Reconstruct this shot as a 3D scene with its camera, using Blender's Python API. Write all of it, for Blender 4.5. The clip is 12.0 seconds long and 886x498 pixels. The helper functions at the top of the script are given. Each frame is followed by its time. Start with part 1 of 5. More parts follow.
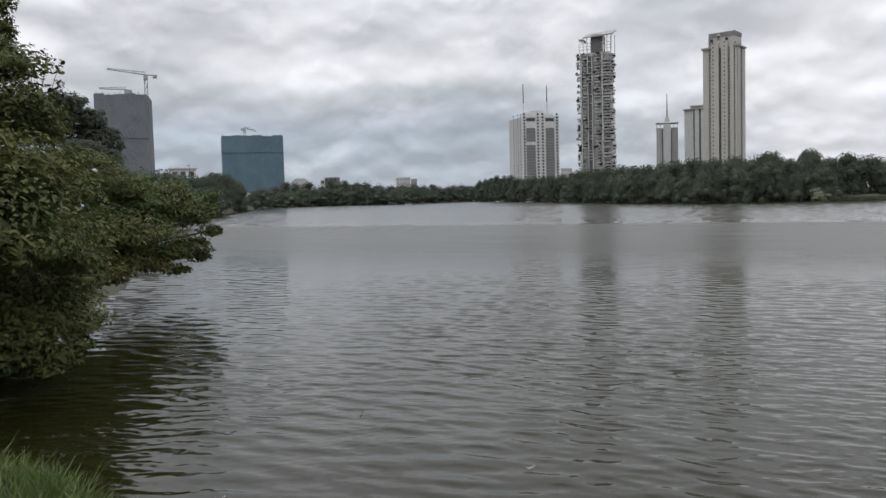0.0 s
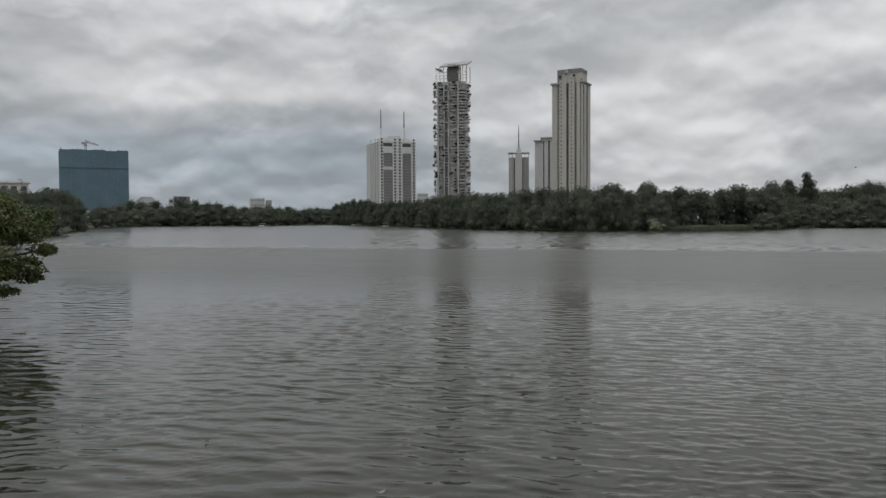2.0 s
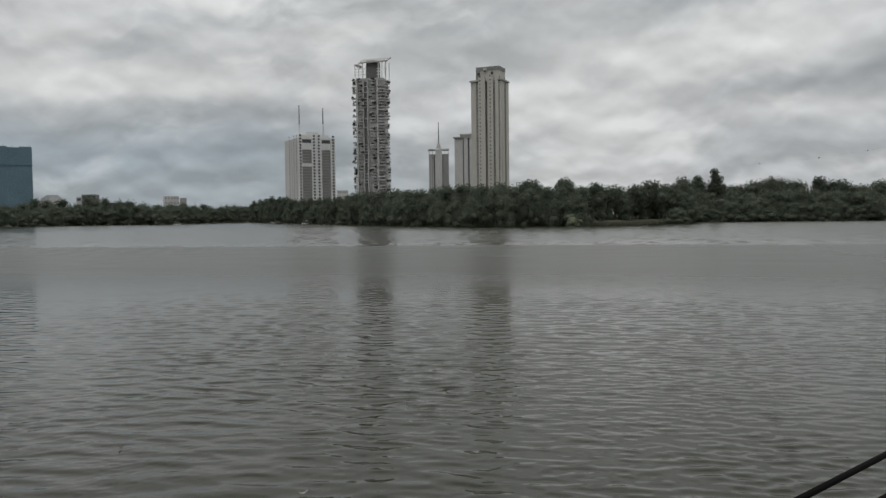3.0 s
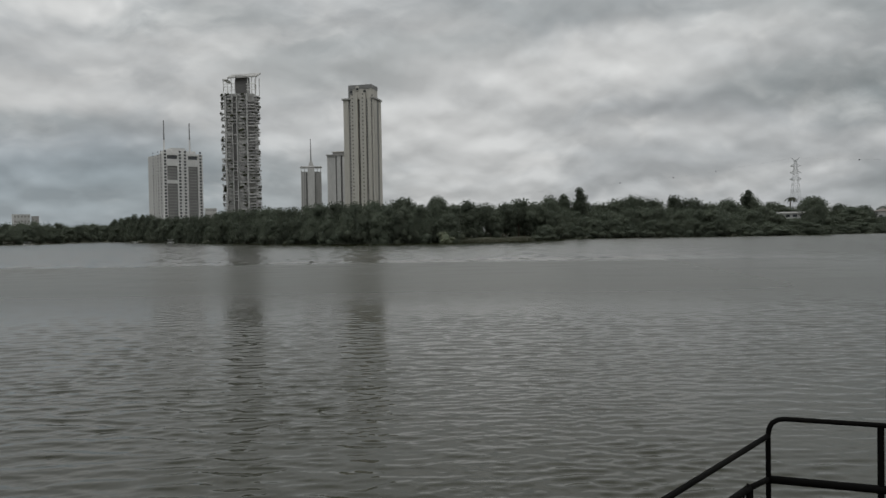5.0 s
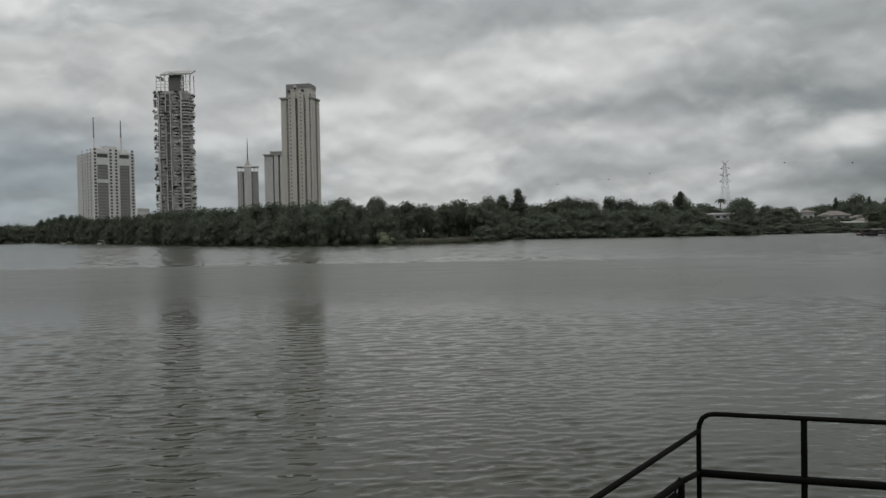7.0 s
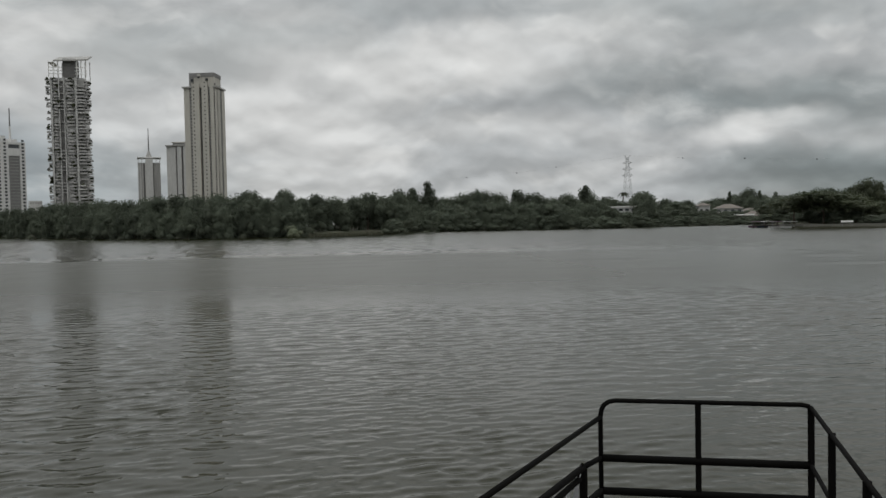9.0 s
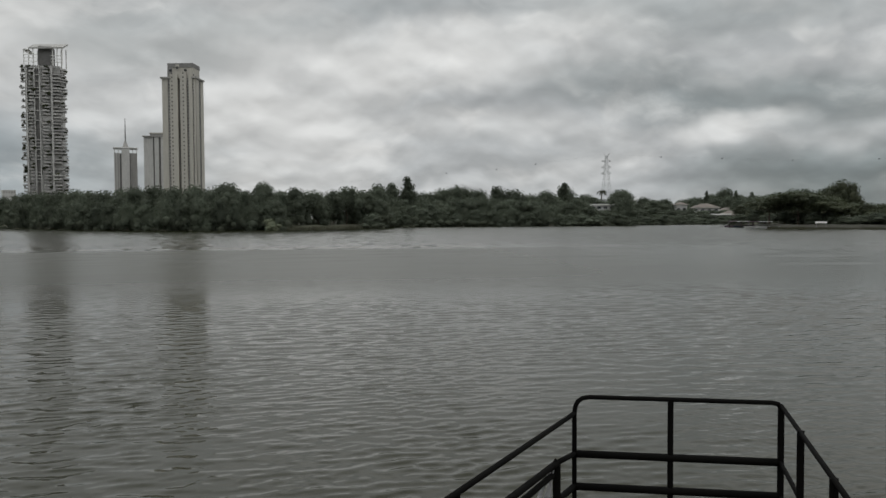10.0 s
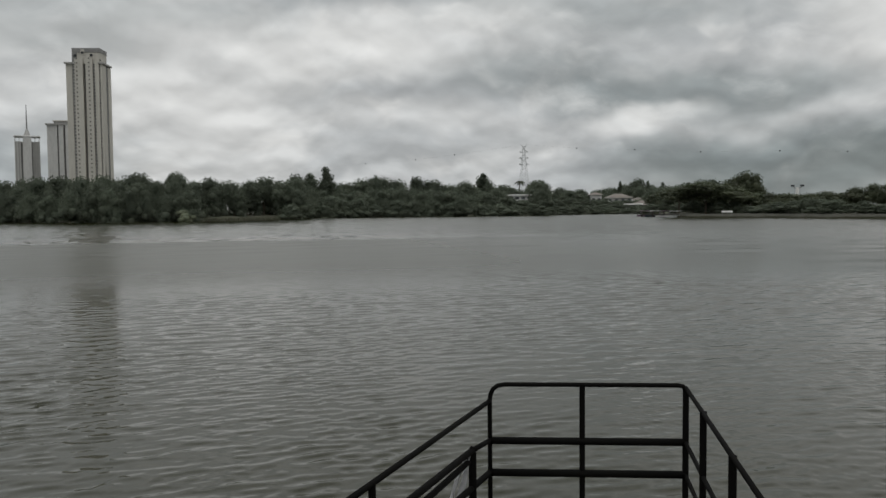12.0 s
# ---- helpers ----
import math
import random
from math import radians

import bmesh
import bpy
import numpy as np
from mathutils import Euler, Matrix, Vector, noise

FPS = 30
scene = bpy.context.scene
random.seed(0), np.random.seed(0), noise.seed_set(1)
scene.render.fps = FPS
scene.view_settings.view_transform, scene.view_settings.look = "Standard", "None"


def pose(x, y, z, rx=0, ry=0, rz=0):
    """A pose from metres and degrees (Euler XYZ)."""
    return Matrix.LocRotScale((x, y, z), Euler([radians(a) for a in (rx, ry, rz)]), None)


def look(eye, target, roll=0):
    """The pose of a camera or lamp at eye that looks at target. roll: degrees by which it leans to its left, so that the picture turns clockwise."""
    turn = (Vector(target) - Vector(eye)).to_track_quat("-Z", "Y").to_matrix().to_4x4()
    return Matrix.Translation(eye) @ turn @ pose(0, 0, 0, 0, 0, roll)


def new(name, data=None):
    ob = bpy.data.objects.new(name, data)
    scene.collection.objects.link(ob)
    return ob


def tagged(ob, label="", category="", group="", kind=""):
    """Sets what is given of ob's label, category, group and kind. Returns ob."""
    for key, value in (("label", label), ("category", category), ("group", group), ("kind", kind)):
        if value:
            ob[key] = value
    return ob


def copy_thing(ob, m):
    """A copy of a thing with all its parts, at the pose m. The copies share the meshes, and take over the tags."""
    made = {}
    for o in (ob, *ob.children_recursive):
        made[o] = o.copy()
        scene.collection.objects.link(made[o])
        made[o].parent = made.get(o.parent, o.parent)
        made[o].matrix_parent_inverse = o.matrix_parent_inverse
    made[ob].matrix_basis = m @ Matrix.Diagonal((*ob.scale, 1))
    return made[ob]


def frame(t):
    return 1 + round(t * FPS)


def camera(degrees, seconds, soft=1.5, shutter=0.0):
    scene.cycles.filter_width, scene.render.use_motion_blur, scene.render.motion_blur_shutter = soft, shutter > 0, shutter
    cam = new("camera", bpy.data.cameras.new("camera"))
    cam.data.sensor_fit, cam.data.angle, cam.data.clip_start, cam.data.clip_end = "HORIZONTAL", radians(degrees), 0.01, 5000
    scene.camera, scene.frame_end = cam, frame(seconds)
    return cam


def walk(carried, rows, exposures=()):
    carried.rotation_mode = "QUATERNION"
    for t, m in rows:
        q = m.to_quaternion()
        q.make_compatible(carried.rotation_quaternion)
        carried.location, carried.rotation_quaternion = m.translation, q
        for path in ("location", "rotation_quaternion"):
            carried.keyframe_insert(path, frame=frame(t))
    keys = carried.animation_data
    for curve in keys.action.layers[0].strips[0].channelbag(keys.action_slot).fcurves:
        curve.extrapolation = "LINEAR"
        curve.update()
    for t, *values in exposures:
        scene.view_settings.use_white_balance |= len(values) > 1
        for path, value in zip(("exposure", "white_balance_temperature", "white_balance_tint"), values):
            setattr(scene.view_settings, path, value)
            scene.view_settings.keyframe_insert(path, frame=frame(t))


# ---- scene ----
cam = camera(58.43, 12.0, soft=1.5)
EYE = 2.8
ROWS = [
    (0.0, -0.026, 0.031, 0.00, -3.61, -1.55),
    (0.5, -0.006, 0.008, -1.93, -2.92, -1.44),
    (1.0, 0.000, 0.000, -4.54, -3.27, -0.77),
    (1.5, 0.000, 0.000, -7.74, -3.19, -1.53),
    (2.0, 0.000, 0.000, -10.42, -2.06, -0.33),
    (2.5, 0.000, 0.000, -13.00, -2.06, -0.44),
    (3.0, 0.000, 0.000, -16.12, -2.35, -0.75),
    (3.2, 0.000, 0.000, -17.06, -2.25, -0.90),
    (4.8, 0.000, 0.000, -24.60, -1.67, -0.50),
    (5.0, 0.000, 0.000, -25.24, -1.20, -1.01),
    (5.5, 0.001, -0.001, -26.48, -1.48, -0.99),
    (6.0, 0.002, -0.002, -27.26, -1.59, -0.96),
    (6.5, 0.003, -0.003, -28.24, -1.13, -0.94),
    (7.0, 0.004, -0.005, -29.62, -1.23, -1.03),
    (7.2, 0.005, -0.006, -30.23, -1.25, -1.07),
    (8.8, 0.014, -0.017, -35.57, -1.78, -1.07),
    (9.0, 0.015, -0.018, -36.09, -1.86, -1.14),
    (9.5, 0.018, -0.022, -37.01, -1.91, -0.89),
    (10.0, 0.022, -0.026, -37.62, -2.21, -0.33),
    (10.5, 0.025, -0.030, -38.85, -2.51, -0.55),
    (11.0, 0.029, -0.035, -40.14, -2.63, -0.79),
    (11.5, 0.035, -0.042, -41.54, -2.94, -0.73),
    (12.0, 0.040, -0.049, -43.40, -2.94, -0.53),
]
walk(cam, [(t, pose(x, y, EYE, 0, 0, yaw) @ pose(0, 0, 0, 90 + pitch) @ pose(0, 0, 0, 0, 0, roll)) for t, x, y, yaw, pitch, roll in ROWS],
     exposures=[(0.0, 0.43, 6280, 13), (0.5, 0.29, 6300, 12.5), (1.0, 0.27, 6320, 12), (1.5, 0.13, 6370, 11), (2.0, 0.0, 6410, 10), (2.5, 0.01, 6450, 9), (5.0, -0.14, 6500, 8), (9.0, -0.02, 6540, 8), (12.0, 0.05, 6560, 8)])

# ---- sky and sun: a closed deck of broken cloud ----
SUN_AZ, SUN_EL = -118.0, 72.0
world = bpy.data.worlds.new("overcast_sky")
scene.world = world
world.use_nodes = True


def nd(tree, kind, operation="", data_type="", interpolation_type=""):
    """A new node with the settings that are given."""
    n = tree.nodes.new(kind)
    if operation:
        n.operation = operation
    if data_type:
        n.data_type = data_type
    if interpolation_type:
        n.interpolation_type = interpolation_type
    return n


def build_sky():
    tr = world.node_tree
    tr.nodes.clear()
    L = tr.links.new
    out = nd(tr, "ShaderNodeOutputWorld")
    bg = nd(tr, "ShaderNodeBackground")
    L(bg.outputs[0], out.inputs[0])
    bg.inputs[1].default_value = 1.0
    sky = nd(tr, "ShaderNodeTexSky")
    sky.sky_type, sky.sun_disc = "NISHITA", False
    sky.sun_elevation, sky.sun_rotation = radians(SUN_EL), radians(SUN_AZ)
    dim = nd(tr, "ShaderNodeVectorMath", operation="SCALE")
    dim.inputs["Scale"].default_value = 0.07
    L(sky.outputs[0], dim.inputs[0])
    tc = nd(tr, "ShaderNodeTexCoord")
    sep = nd(tr, "ShaderNodeSeparateXYZ")
    L(tc.outputs["Generated"], sep.inputs[0])
    # billows: the direction, drawn out sideways and stirred by fine noise
    stir = nd(tr, "ShaderNodeTexNoise")
    stir.inputs["Scale"].default_value, stir.inputs["Detail"].default_value, stir.inputs["Roughness"].default_value = 6.0, 4, 0.5
    L(tc.outputs["Generated"], stir.inputs["Vector"])
    centred = nd(tr, "ShaderNodeVectorMath", operation="SUBTRACT")
    centred.inputs[1].default_value = (0.5, 0.5, 0.5)
    L(stir.outputs["Color"], centred.inputs[0])
    small = nd(tr, "ShaderNodeVectorMath", operation="SCALE")
    small.inputs["Scale"].default_value = 0.10
    L(centred.outputs[0], small.inputs[0])
    bent = nd(tr, "ShaderNodeVectorMath", operation="ADD")
    L(tc.outputs["Generated"], bent.inputs[0])
    L(small.outputs[0], bent.inputs[1])

    def cloud(scale, detail, rough, shift, low, high, tall=2.4):
        mp = nd(tr, "ShaderNodeMapping")
        mp.inputs["Location"].default_value = shift
        mp.inputs["Scale"].default_value = (1, 1, tall)
        L(bent.outputs[0], mp.inputs[0])
        nz = nd(tr, "ShaderNodeTexNoise")
        nz.inputs["Scale"].default_value, nz.inputs["Detail"].default_value = scale, detail
        nz.inputs["Roughness"].default_value = rough
        L(mp.outputs[0], nz.inputs["Vector"])
        mr = nd(tr, "ShaderNodeMapRange", interpolation_type="SMOOTHSTEP")
        mr.inputs["From Min"].default_value, mr.inputs["From Max"].default_value = low, high
        L(nz.outputs["Fac"], mr.inputs["Value"])
        return mr.outputs[0]

    def mix(fac, a, b):
        mx = nd(tr, "ShaderNodeMix", data_type="RGBA")
        for k, v in ((0, fac), (6, a), (7, b)):
            if isinstance(v, tuple):
                mx.inputs[k].default_value = (*v, 1)
            elif isinstance(v, float):
                mx.inputs[k].default_value = v
            else:
                L(v, mx.inputs[k])
        return mx.outputs[2]

    def bank(az, el, wide, tall, most):
        """A soft-edged cloud mass round a bearing and elevation, in degrees."""
        c = Vector((math.sin(radians(az)) * math.cos(radians(el)), math.cos(radians(az)) * math.cos(radians(el)), math.sin(radians(el))))
        off = nd(tr, "ShaderNodeVectorMath", operation="SUBTRACT")
        off.inputs[1].default_value = c
        L(bent.outputs[0], off.inputs[0])
        fit = nd(tr, "ShaderNodeVectorMath", operation="MULTIPLY")
        fit.inputs[1].default_value = (1 / radians(wide), 1 / radians(wide), 1 / radians(tall))
        L(off.outputs[0], fit.inputs[0])
        far_off = nd(tr, "ShaderNodeVectorMath", operation="LENGTH")
        L(fit.outputs[0], far_off.inputs[0])
        mr = nd(tr, "ShaderNodeMapRange", interpolation_type="SMOOTHSTEP")
        mr.inputs["From Min"].default_value, mr.inputs["From Max"].default_value = 1.25, 0.35
        mr.inputs["To Max"].default_value = most
        L(far_off.outputs["Value"], mr.inputs["Value"])
        return mr.outputs[0]

    body = mix(cloud(3.6, 7, 0.56, (3.1, 1.7, 0.0), 0.34, 0.66), (0.40, 0.415, 0.43), (0.58, 0.585, 0.59))
    body = mix(cloud(11.0, 3, 0.5, (2.2, 3.3, 1.0), 0.50, 0.82, 1.9), body, (0.70, 0.70, 0.70))
    # thinner, bluer sky low over the western shore
    west = nd(tr, "ShaderNodeMapRange", interpolation_type="SMOOTHSTEP")
    west.inputs["From Min"].default_value, west.inputs["From Max"].default_value = 0.42, 0.02
    L(sep.outputs["X"], west.inputs["Value"])
    low = nd(tr, "ShaderNodeMapRange", interpolation_type="SMOOTHSTEP")
    low.inputs["From Min"].default_value, low.inputs["From Max"].default_value = 0.155, 0.07
    L(sep.outputs["Z"], low.inputs["Value"])
    both = nd(tr, "ShaderNodeMath", operation="MULTIPLY")
    L(west.outputs[0], both.inputs[0])
    L(low.outputs[0], both.inputs[1])
    some = nd(tr, "ShaderNodeMath", operation="MULTIPLY")
    some.inputs[1].default_value = 0.88
    L(both.outputs[0], some.inputs[0])
    gap = mix(0.85, dim.outputs[0], (0.318, 0.365, 0.41))
    body = mix(some.outputs[0], body, gap)
    # grey undersides and lit billows
    for az, el, wide, tall, most in ((51, 9.5, 9, 2.0, 0.5), (62, 7.8, 12, 2.0, 0.75), (58, 14.5, 16, 3.0, 0.5), (33, 15.5, 12, 2.2, 0.3), (-4, 7.4, 9, 1.3, 0.35), (-21, 9.0, 9, 3.2, 0.4), (68, 3.2, 15, 2.8, 0.97), (27, 12.6, 7, 1.2, 0.3), (8, 14.5, 8, 1.5, 0.35), (17, 11.5, 8, 2.4, 0.36), (11, 3.2, 14, 3.4, 0.34)):
        body = mix(bank(az, el, wide, tall, most), body, (0.21, 0.241, 0.252))
    for az, el, wide, tall, most in ((-28, 10.2, 4.0, 1.9, 0.9), (-3, 9.6, 7, 1.7, 0.6), (-13, 9.8, 6, 1.7, 0.45), (26, 7.5, 9, 2.2, 0.4), (37, 11.0, 10, 2.4, 0.75), (56.5, 6.0, 3.6, 1.1, 0.6), (59, 6.9, 3.5, 0.9, 0.5), (40, 6.5, 9, 1.4, 0.4), (73, 12, 5, 2.2, 0.6), (44, 13.2, 9, 1.4, 0.4), (4, 12.5, 9, 1.4, 0.4)):
        body = mix(bank(az, el, wide, tall, most), body, (0.70, 0.70, 0.70))
    body = mix(cloud(8.0, 6, 0.55, (0.4, 6.2, 2.0), 0.50, 1.0), body, (0.74, 0.74, 0.74))
    body = mix(cloud(6.0, 5, 0.5, (7.3, 2.9, 5.0), 0.52, 1.1), body, (0.25, 0.265, 0.28))
    # the heavy grey deck low over the eastern shore
    body = mix(bank(70, 1.2, 17, 3.8, 0.75), body, (0.20, 0.22, 0.218))
    # billows of the cloud deck: flattened towards the horizon, paler on top than underneath
    def deck(lift, scale, detail, shift):
        up = nd(tr, "ShaderNodeMath", operation="ADD")
        up.inputs[1].default_value = 0.42 + lift
        L(sep.outputs["Z"], up.inputs[0])
        most = nd(tr, "ShaderNodeMath", operation="MAXIMUM")
        most.inputs[1].default_value = 0.08
        L(up.outputs[0], most.inputs[0])
        inv = nd(tr, "ShaderNodeMath", operation="DIVIDE")
        inv.inputs[0].default_value = 1.0
        L(most.outputs[0], inv.inputs[1])
        flat = nd(tr, "ShaderNodeVectorMath", operation="MULTIPLY")
        flat.inputs[1].default_value = (1, 1, 0)
        L(tc.outputs["Generated"], flat.inputs[0])
        far_out = nd(tr, "ShaderNodeVectorMath", operation="SCALE")
        L(flat.outputs[0], far_out.inputs[0])
        L(inv.outputs[0], far_out.inputs["Scale"])
        stirred = nd(tr, "ShaderNodeVectorMath", operation="MULTIPLY_ADD")
        stirred.inputs[1].default_value = (0.13, 0.13, 0.13)
        L(centred.outputs[0], stirred.inputs[0])
        L(far_out.outputs[0], stirred.inputs[2])
        moved = nd(tr, "ShaderNodeVectorMath", operation="ADD")
        moved.inputs[1].default_value = shift
        L(stirred.outputs[0], moved.inputs[0])
        if detail == 0:
            # rounded heaps
            puff = nd(tr, "ShaderNodeTexVoronoi")
            puff.feature = "SMOOTH_F1"
            puff.inputs["Scale"].default_value, puff.inputs["Smoothness"].default_value, puff.inputs["Detail"].default_value, puff.inputs["Roughness"].default_value = scale, 0.6, 1.5, 0.4
            L(moved.outputs[0], puff.inputs["Vector"])
            heap = nd(tr, "ShaderNodeMath", operation="SUBTRACT")
            heap.inputs[0].default_value = 0.95
            L(puff.outputs["Distance"], heap.inputs[1])
            return heap.outputs[0]
        nz = nd(tr, "ShaderNodeTexNoise")
        nz.inputs["Scale"].default_value, nz.inputs["Detail"].default_value, nz.inputs["Roughness"].default_value = scale, detail, 0.45
        L(moved.outputs[0], nz.inputs["Vector"])
        return nz.outputs["Fac"]

    light = None
    for scale, detail, shift, lift, body_share, top_share in ((4.6, 4, (4.0, 1.0, 0), 0.022, 0.45, 0.9), (11.0, 4, (1.5, 7.0, 0), 0.010, 0.15, 0.5), (9.0, 0, (2.0, 3.0, 0), 0.012, 0.22, 0.6)):
        here, above = deck(0.0, scale, detail, shift), deck(lift, scale, detail, shift)
        edge = nd(tr, "ShaderNodeMath", operation="SUBTRACT")
        L(here, edge.inputs[0])
        L(above, edge.inputs[1])
        lit = nd(tr, "ShaderNodeMath", operation="MULTIPLY")
        lit.inputs[1].default_value = top_share
        L(edge.outputs[0], lit.inputs[0])
        dens = nd(tr, "ShaderNodeMath", operation="MULTIPLY_ADD")
        dens.inputs[1].default_value, dens.inputs[2].default_value = body_share, -0.5 * body_share
        L(here, dens.inputs[0])
        both_up = nd(tr, "ShaderNodeMath", operation="ADD")
        L(lit.outputs[0], both_up.inputs[0])
        L(dens.outputs[0], both_up.inputs[1])
        if light is None:
            light = both_up.outputs[0]
        else:
            more = nd(tr, "ShaderNodeMath", operation="ADD")
            L(light, more.inputs[0])
            L(both_up.outputs[0], more.inputs[1])
            light = more.outputs[0]
    gain = nd(tr, "ShaderNodeMapRange")
    gain.inputs["From Min"].default_value, gain.inputs["From Max"].default_value = -0.35, 0.35
    gain.inputs["To Min"].default_value, gain.inputs["To Max"].default_value = 0.85, 1.16
    L(light, gain.inputs["Value"])
    # an overcast sky brightens towards the zenith
    zenith = nd(tr, "ShaderNodeMapRange")
    zenith.inputs["From Min"].default_value, zenith.inputs["From Max"].default_value = 0.20, 1.0
    zenith.inputs["To Min"].default_value, zenith.inputs["To Max"].default_value = 1.0, 2.4
    L(sep.outputs["Z"], zenith.inputs["Value"])
    whole = nd(tr, "ShaderNodeMath", operation="MULTIPLY")
    L(gain.outputs[0], whole.inputs[0])
    L(zenith.outputs[0], whole.inputs[1])
    last = nd(tr, "ShaderNodeVectorMath", operation="SCALE")
    L(body, last.inputs[0])
    L(whole.outputs[0], last.inputs["Scale"])
    L(last.outputs[0], bg.inputs[0])


build_sky()
sun = new("sun", bpy.data.lights.new("sun", "SUN"))
sun.data.energy, sun.data.angle, sun.data.color = 0.6, radians(40), (1.0, 0.97, 0.92)
sun.matrix_world = look((300 * math.sin(radians(SUN_AZ)) * math.cos(radians(SUN_EL)), 300 * math.cos(radians(SUN_AZ)) * math.cos(radians(SUN_EL)), 300 * math.sin(radians(SUN_EL))), (0, 0, 0))


# ---- materials ----
def surface(name, color, other=None, rough=0.7, metal=0.0, coarse=0.5, fine=6.0, bump=0.15, depth=0.02, vary=0.0, island=0.0, spec=0.5, stretch=(1, 1, 1), thin=0.0):
    """Two colours mixed by coarse and fine noise, in metres, with fine relief."""
    m = bpy.data.materials.new(name)
    m.use_nodes = True
    tr = m.node_tree
    L = tr.links.new
    bsdf = tr.nodes["Principled BSDF"]
    bsdf.inputs["Metallic"].default_value = metal
    bsdf.inputs["Specular IOR Level"].default_value = spec
    other = other or tuple(c * 0.75 for c in color)
    geo = nd(tr, "ShaderNodeTexCoord")
    mp = nd(tr, "ShaderNodeMapping")
    mp.inputs["Scale"].default_value = stretch
    L(geo.outputs["Object"], mp.inputs[0])
    n1, n2 = nd(tr, "ShaderNodeTexNoise"), nd(tr, "ShaderNodeTexNoise")
    for n, s in ((n1, coarse), (n2, fine)):
        n.inputs["Scale"].default_value, n.inputs["Detail"].default_value = s, 4
        L(mp.outputs[0], n.inputs["Vector"])
    blend = nd(tr, "ShaderNodeMath", operation="MULTIPLY_ADD")
    blend.inputs[1].default_value = 0.55
    L(n1.outputs["Fac"], blend.inputs[0])
    half = nd(tr, "ShaderNodeMath", operation="MULTIPLY")
    half.inputs[1].default_value = 0.45
    L(n2.outputs["Fac"], half.inputs[0])
    L(half.outputs[0], blend.inputs[2])
    ramp = nd(tr, "ShaderNodeMapRange")
    ramp.inputs["From Min"].default_value, ramp.inputs["From Max"].default_value = 0.35, 0.65
    L(blend.outputs[0], ramp.inputs["Value"])
    mx = nd(tr, "ShaderNodeMix", data_type="RGBA")
    mx.inputs[6].default_value, mx.inputs[7].default_value = (*color, 1), (*other, 1)
    L(ramp.outputs[0], mx.inputs[0])
    last = mx.outputs[2]
    for amount, socket in ((vary, "obj"), (island, "isl")):
        if amount:
            src = nd(tr, "ShaderNodeObjectInfo") if socket == "obj" else nd(tr, "ShaderNodeNewGeometry")
            rng = nd(tr, "ShaderNodeMapRange")
            rng.inputs["To Min"].default_value, rng.inputs["To Max"].default_value = 1 - amount, 1 + amount
            L(src.outputs["Random" if socket == "obj" else "Random Per Island"], rng.inputs["Value"])
            sc = nd(tr, "ShaderNodeVectorMath", operation="SCALE")
            L(last, sc.inputs[0])
            L(rng.outputs[0], sc.inputs["Scale"])
            last = sc.outputs[0]
    L(last, bsdf.inputs["Base Color"])
    rr = nd(tr, "ShaderNodeMapRange")
    rr.inputs["To Min"].default_value, rr.inputs["To Max"].default_value = rough * 0.8, min(1, rough * 1.2)
    L(n2.outputs["Fac"], rr.inputs["Value"])
    L(rr.outputs[0], bsdf.inputs["Roughness"])
    if thin:
        glow = nd(tr, "ShaderNodeBsdfTranslucent")
        L(last, glow.inputs["Color"])
        both = nd(tr, "ShaderNodeMixShader")
        both.inputs[0].default_value = thin
        L(bsdf.outputs[0], both.inputs[1])
        L(glow.outputs[0], both.inputs[2])
        L(both.outputs[0], tr.nodes["Material Output"].inputs["Surface"])
    if bump:
        bp = nd(tr, "ShaderNodeBump")
        bp.inputs["Strength"].default_value, bp.inputs["Distance"].default_value = bump, depth
        L(n2.outputs["Fac"], bp.inputs["Height"])
        L(bp.outputs[0], bsdf.inputs["Normal"])
    return m


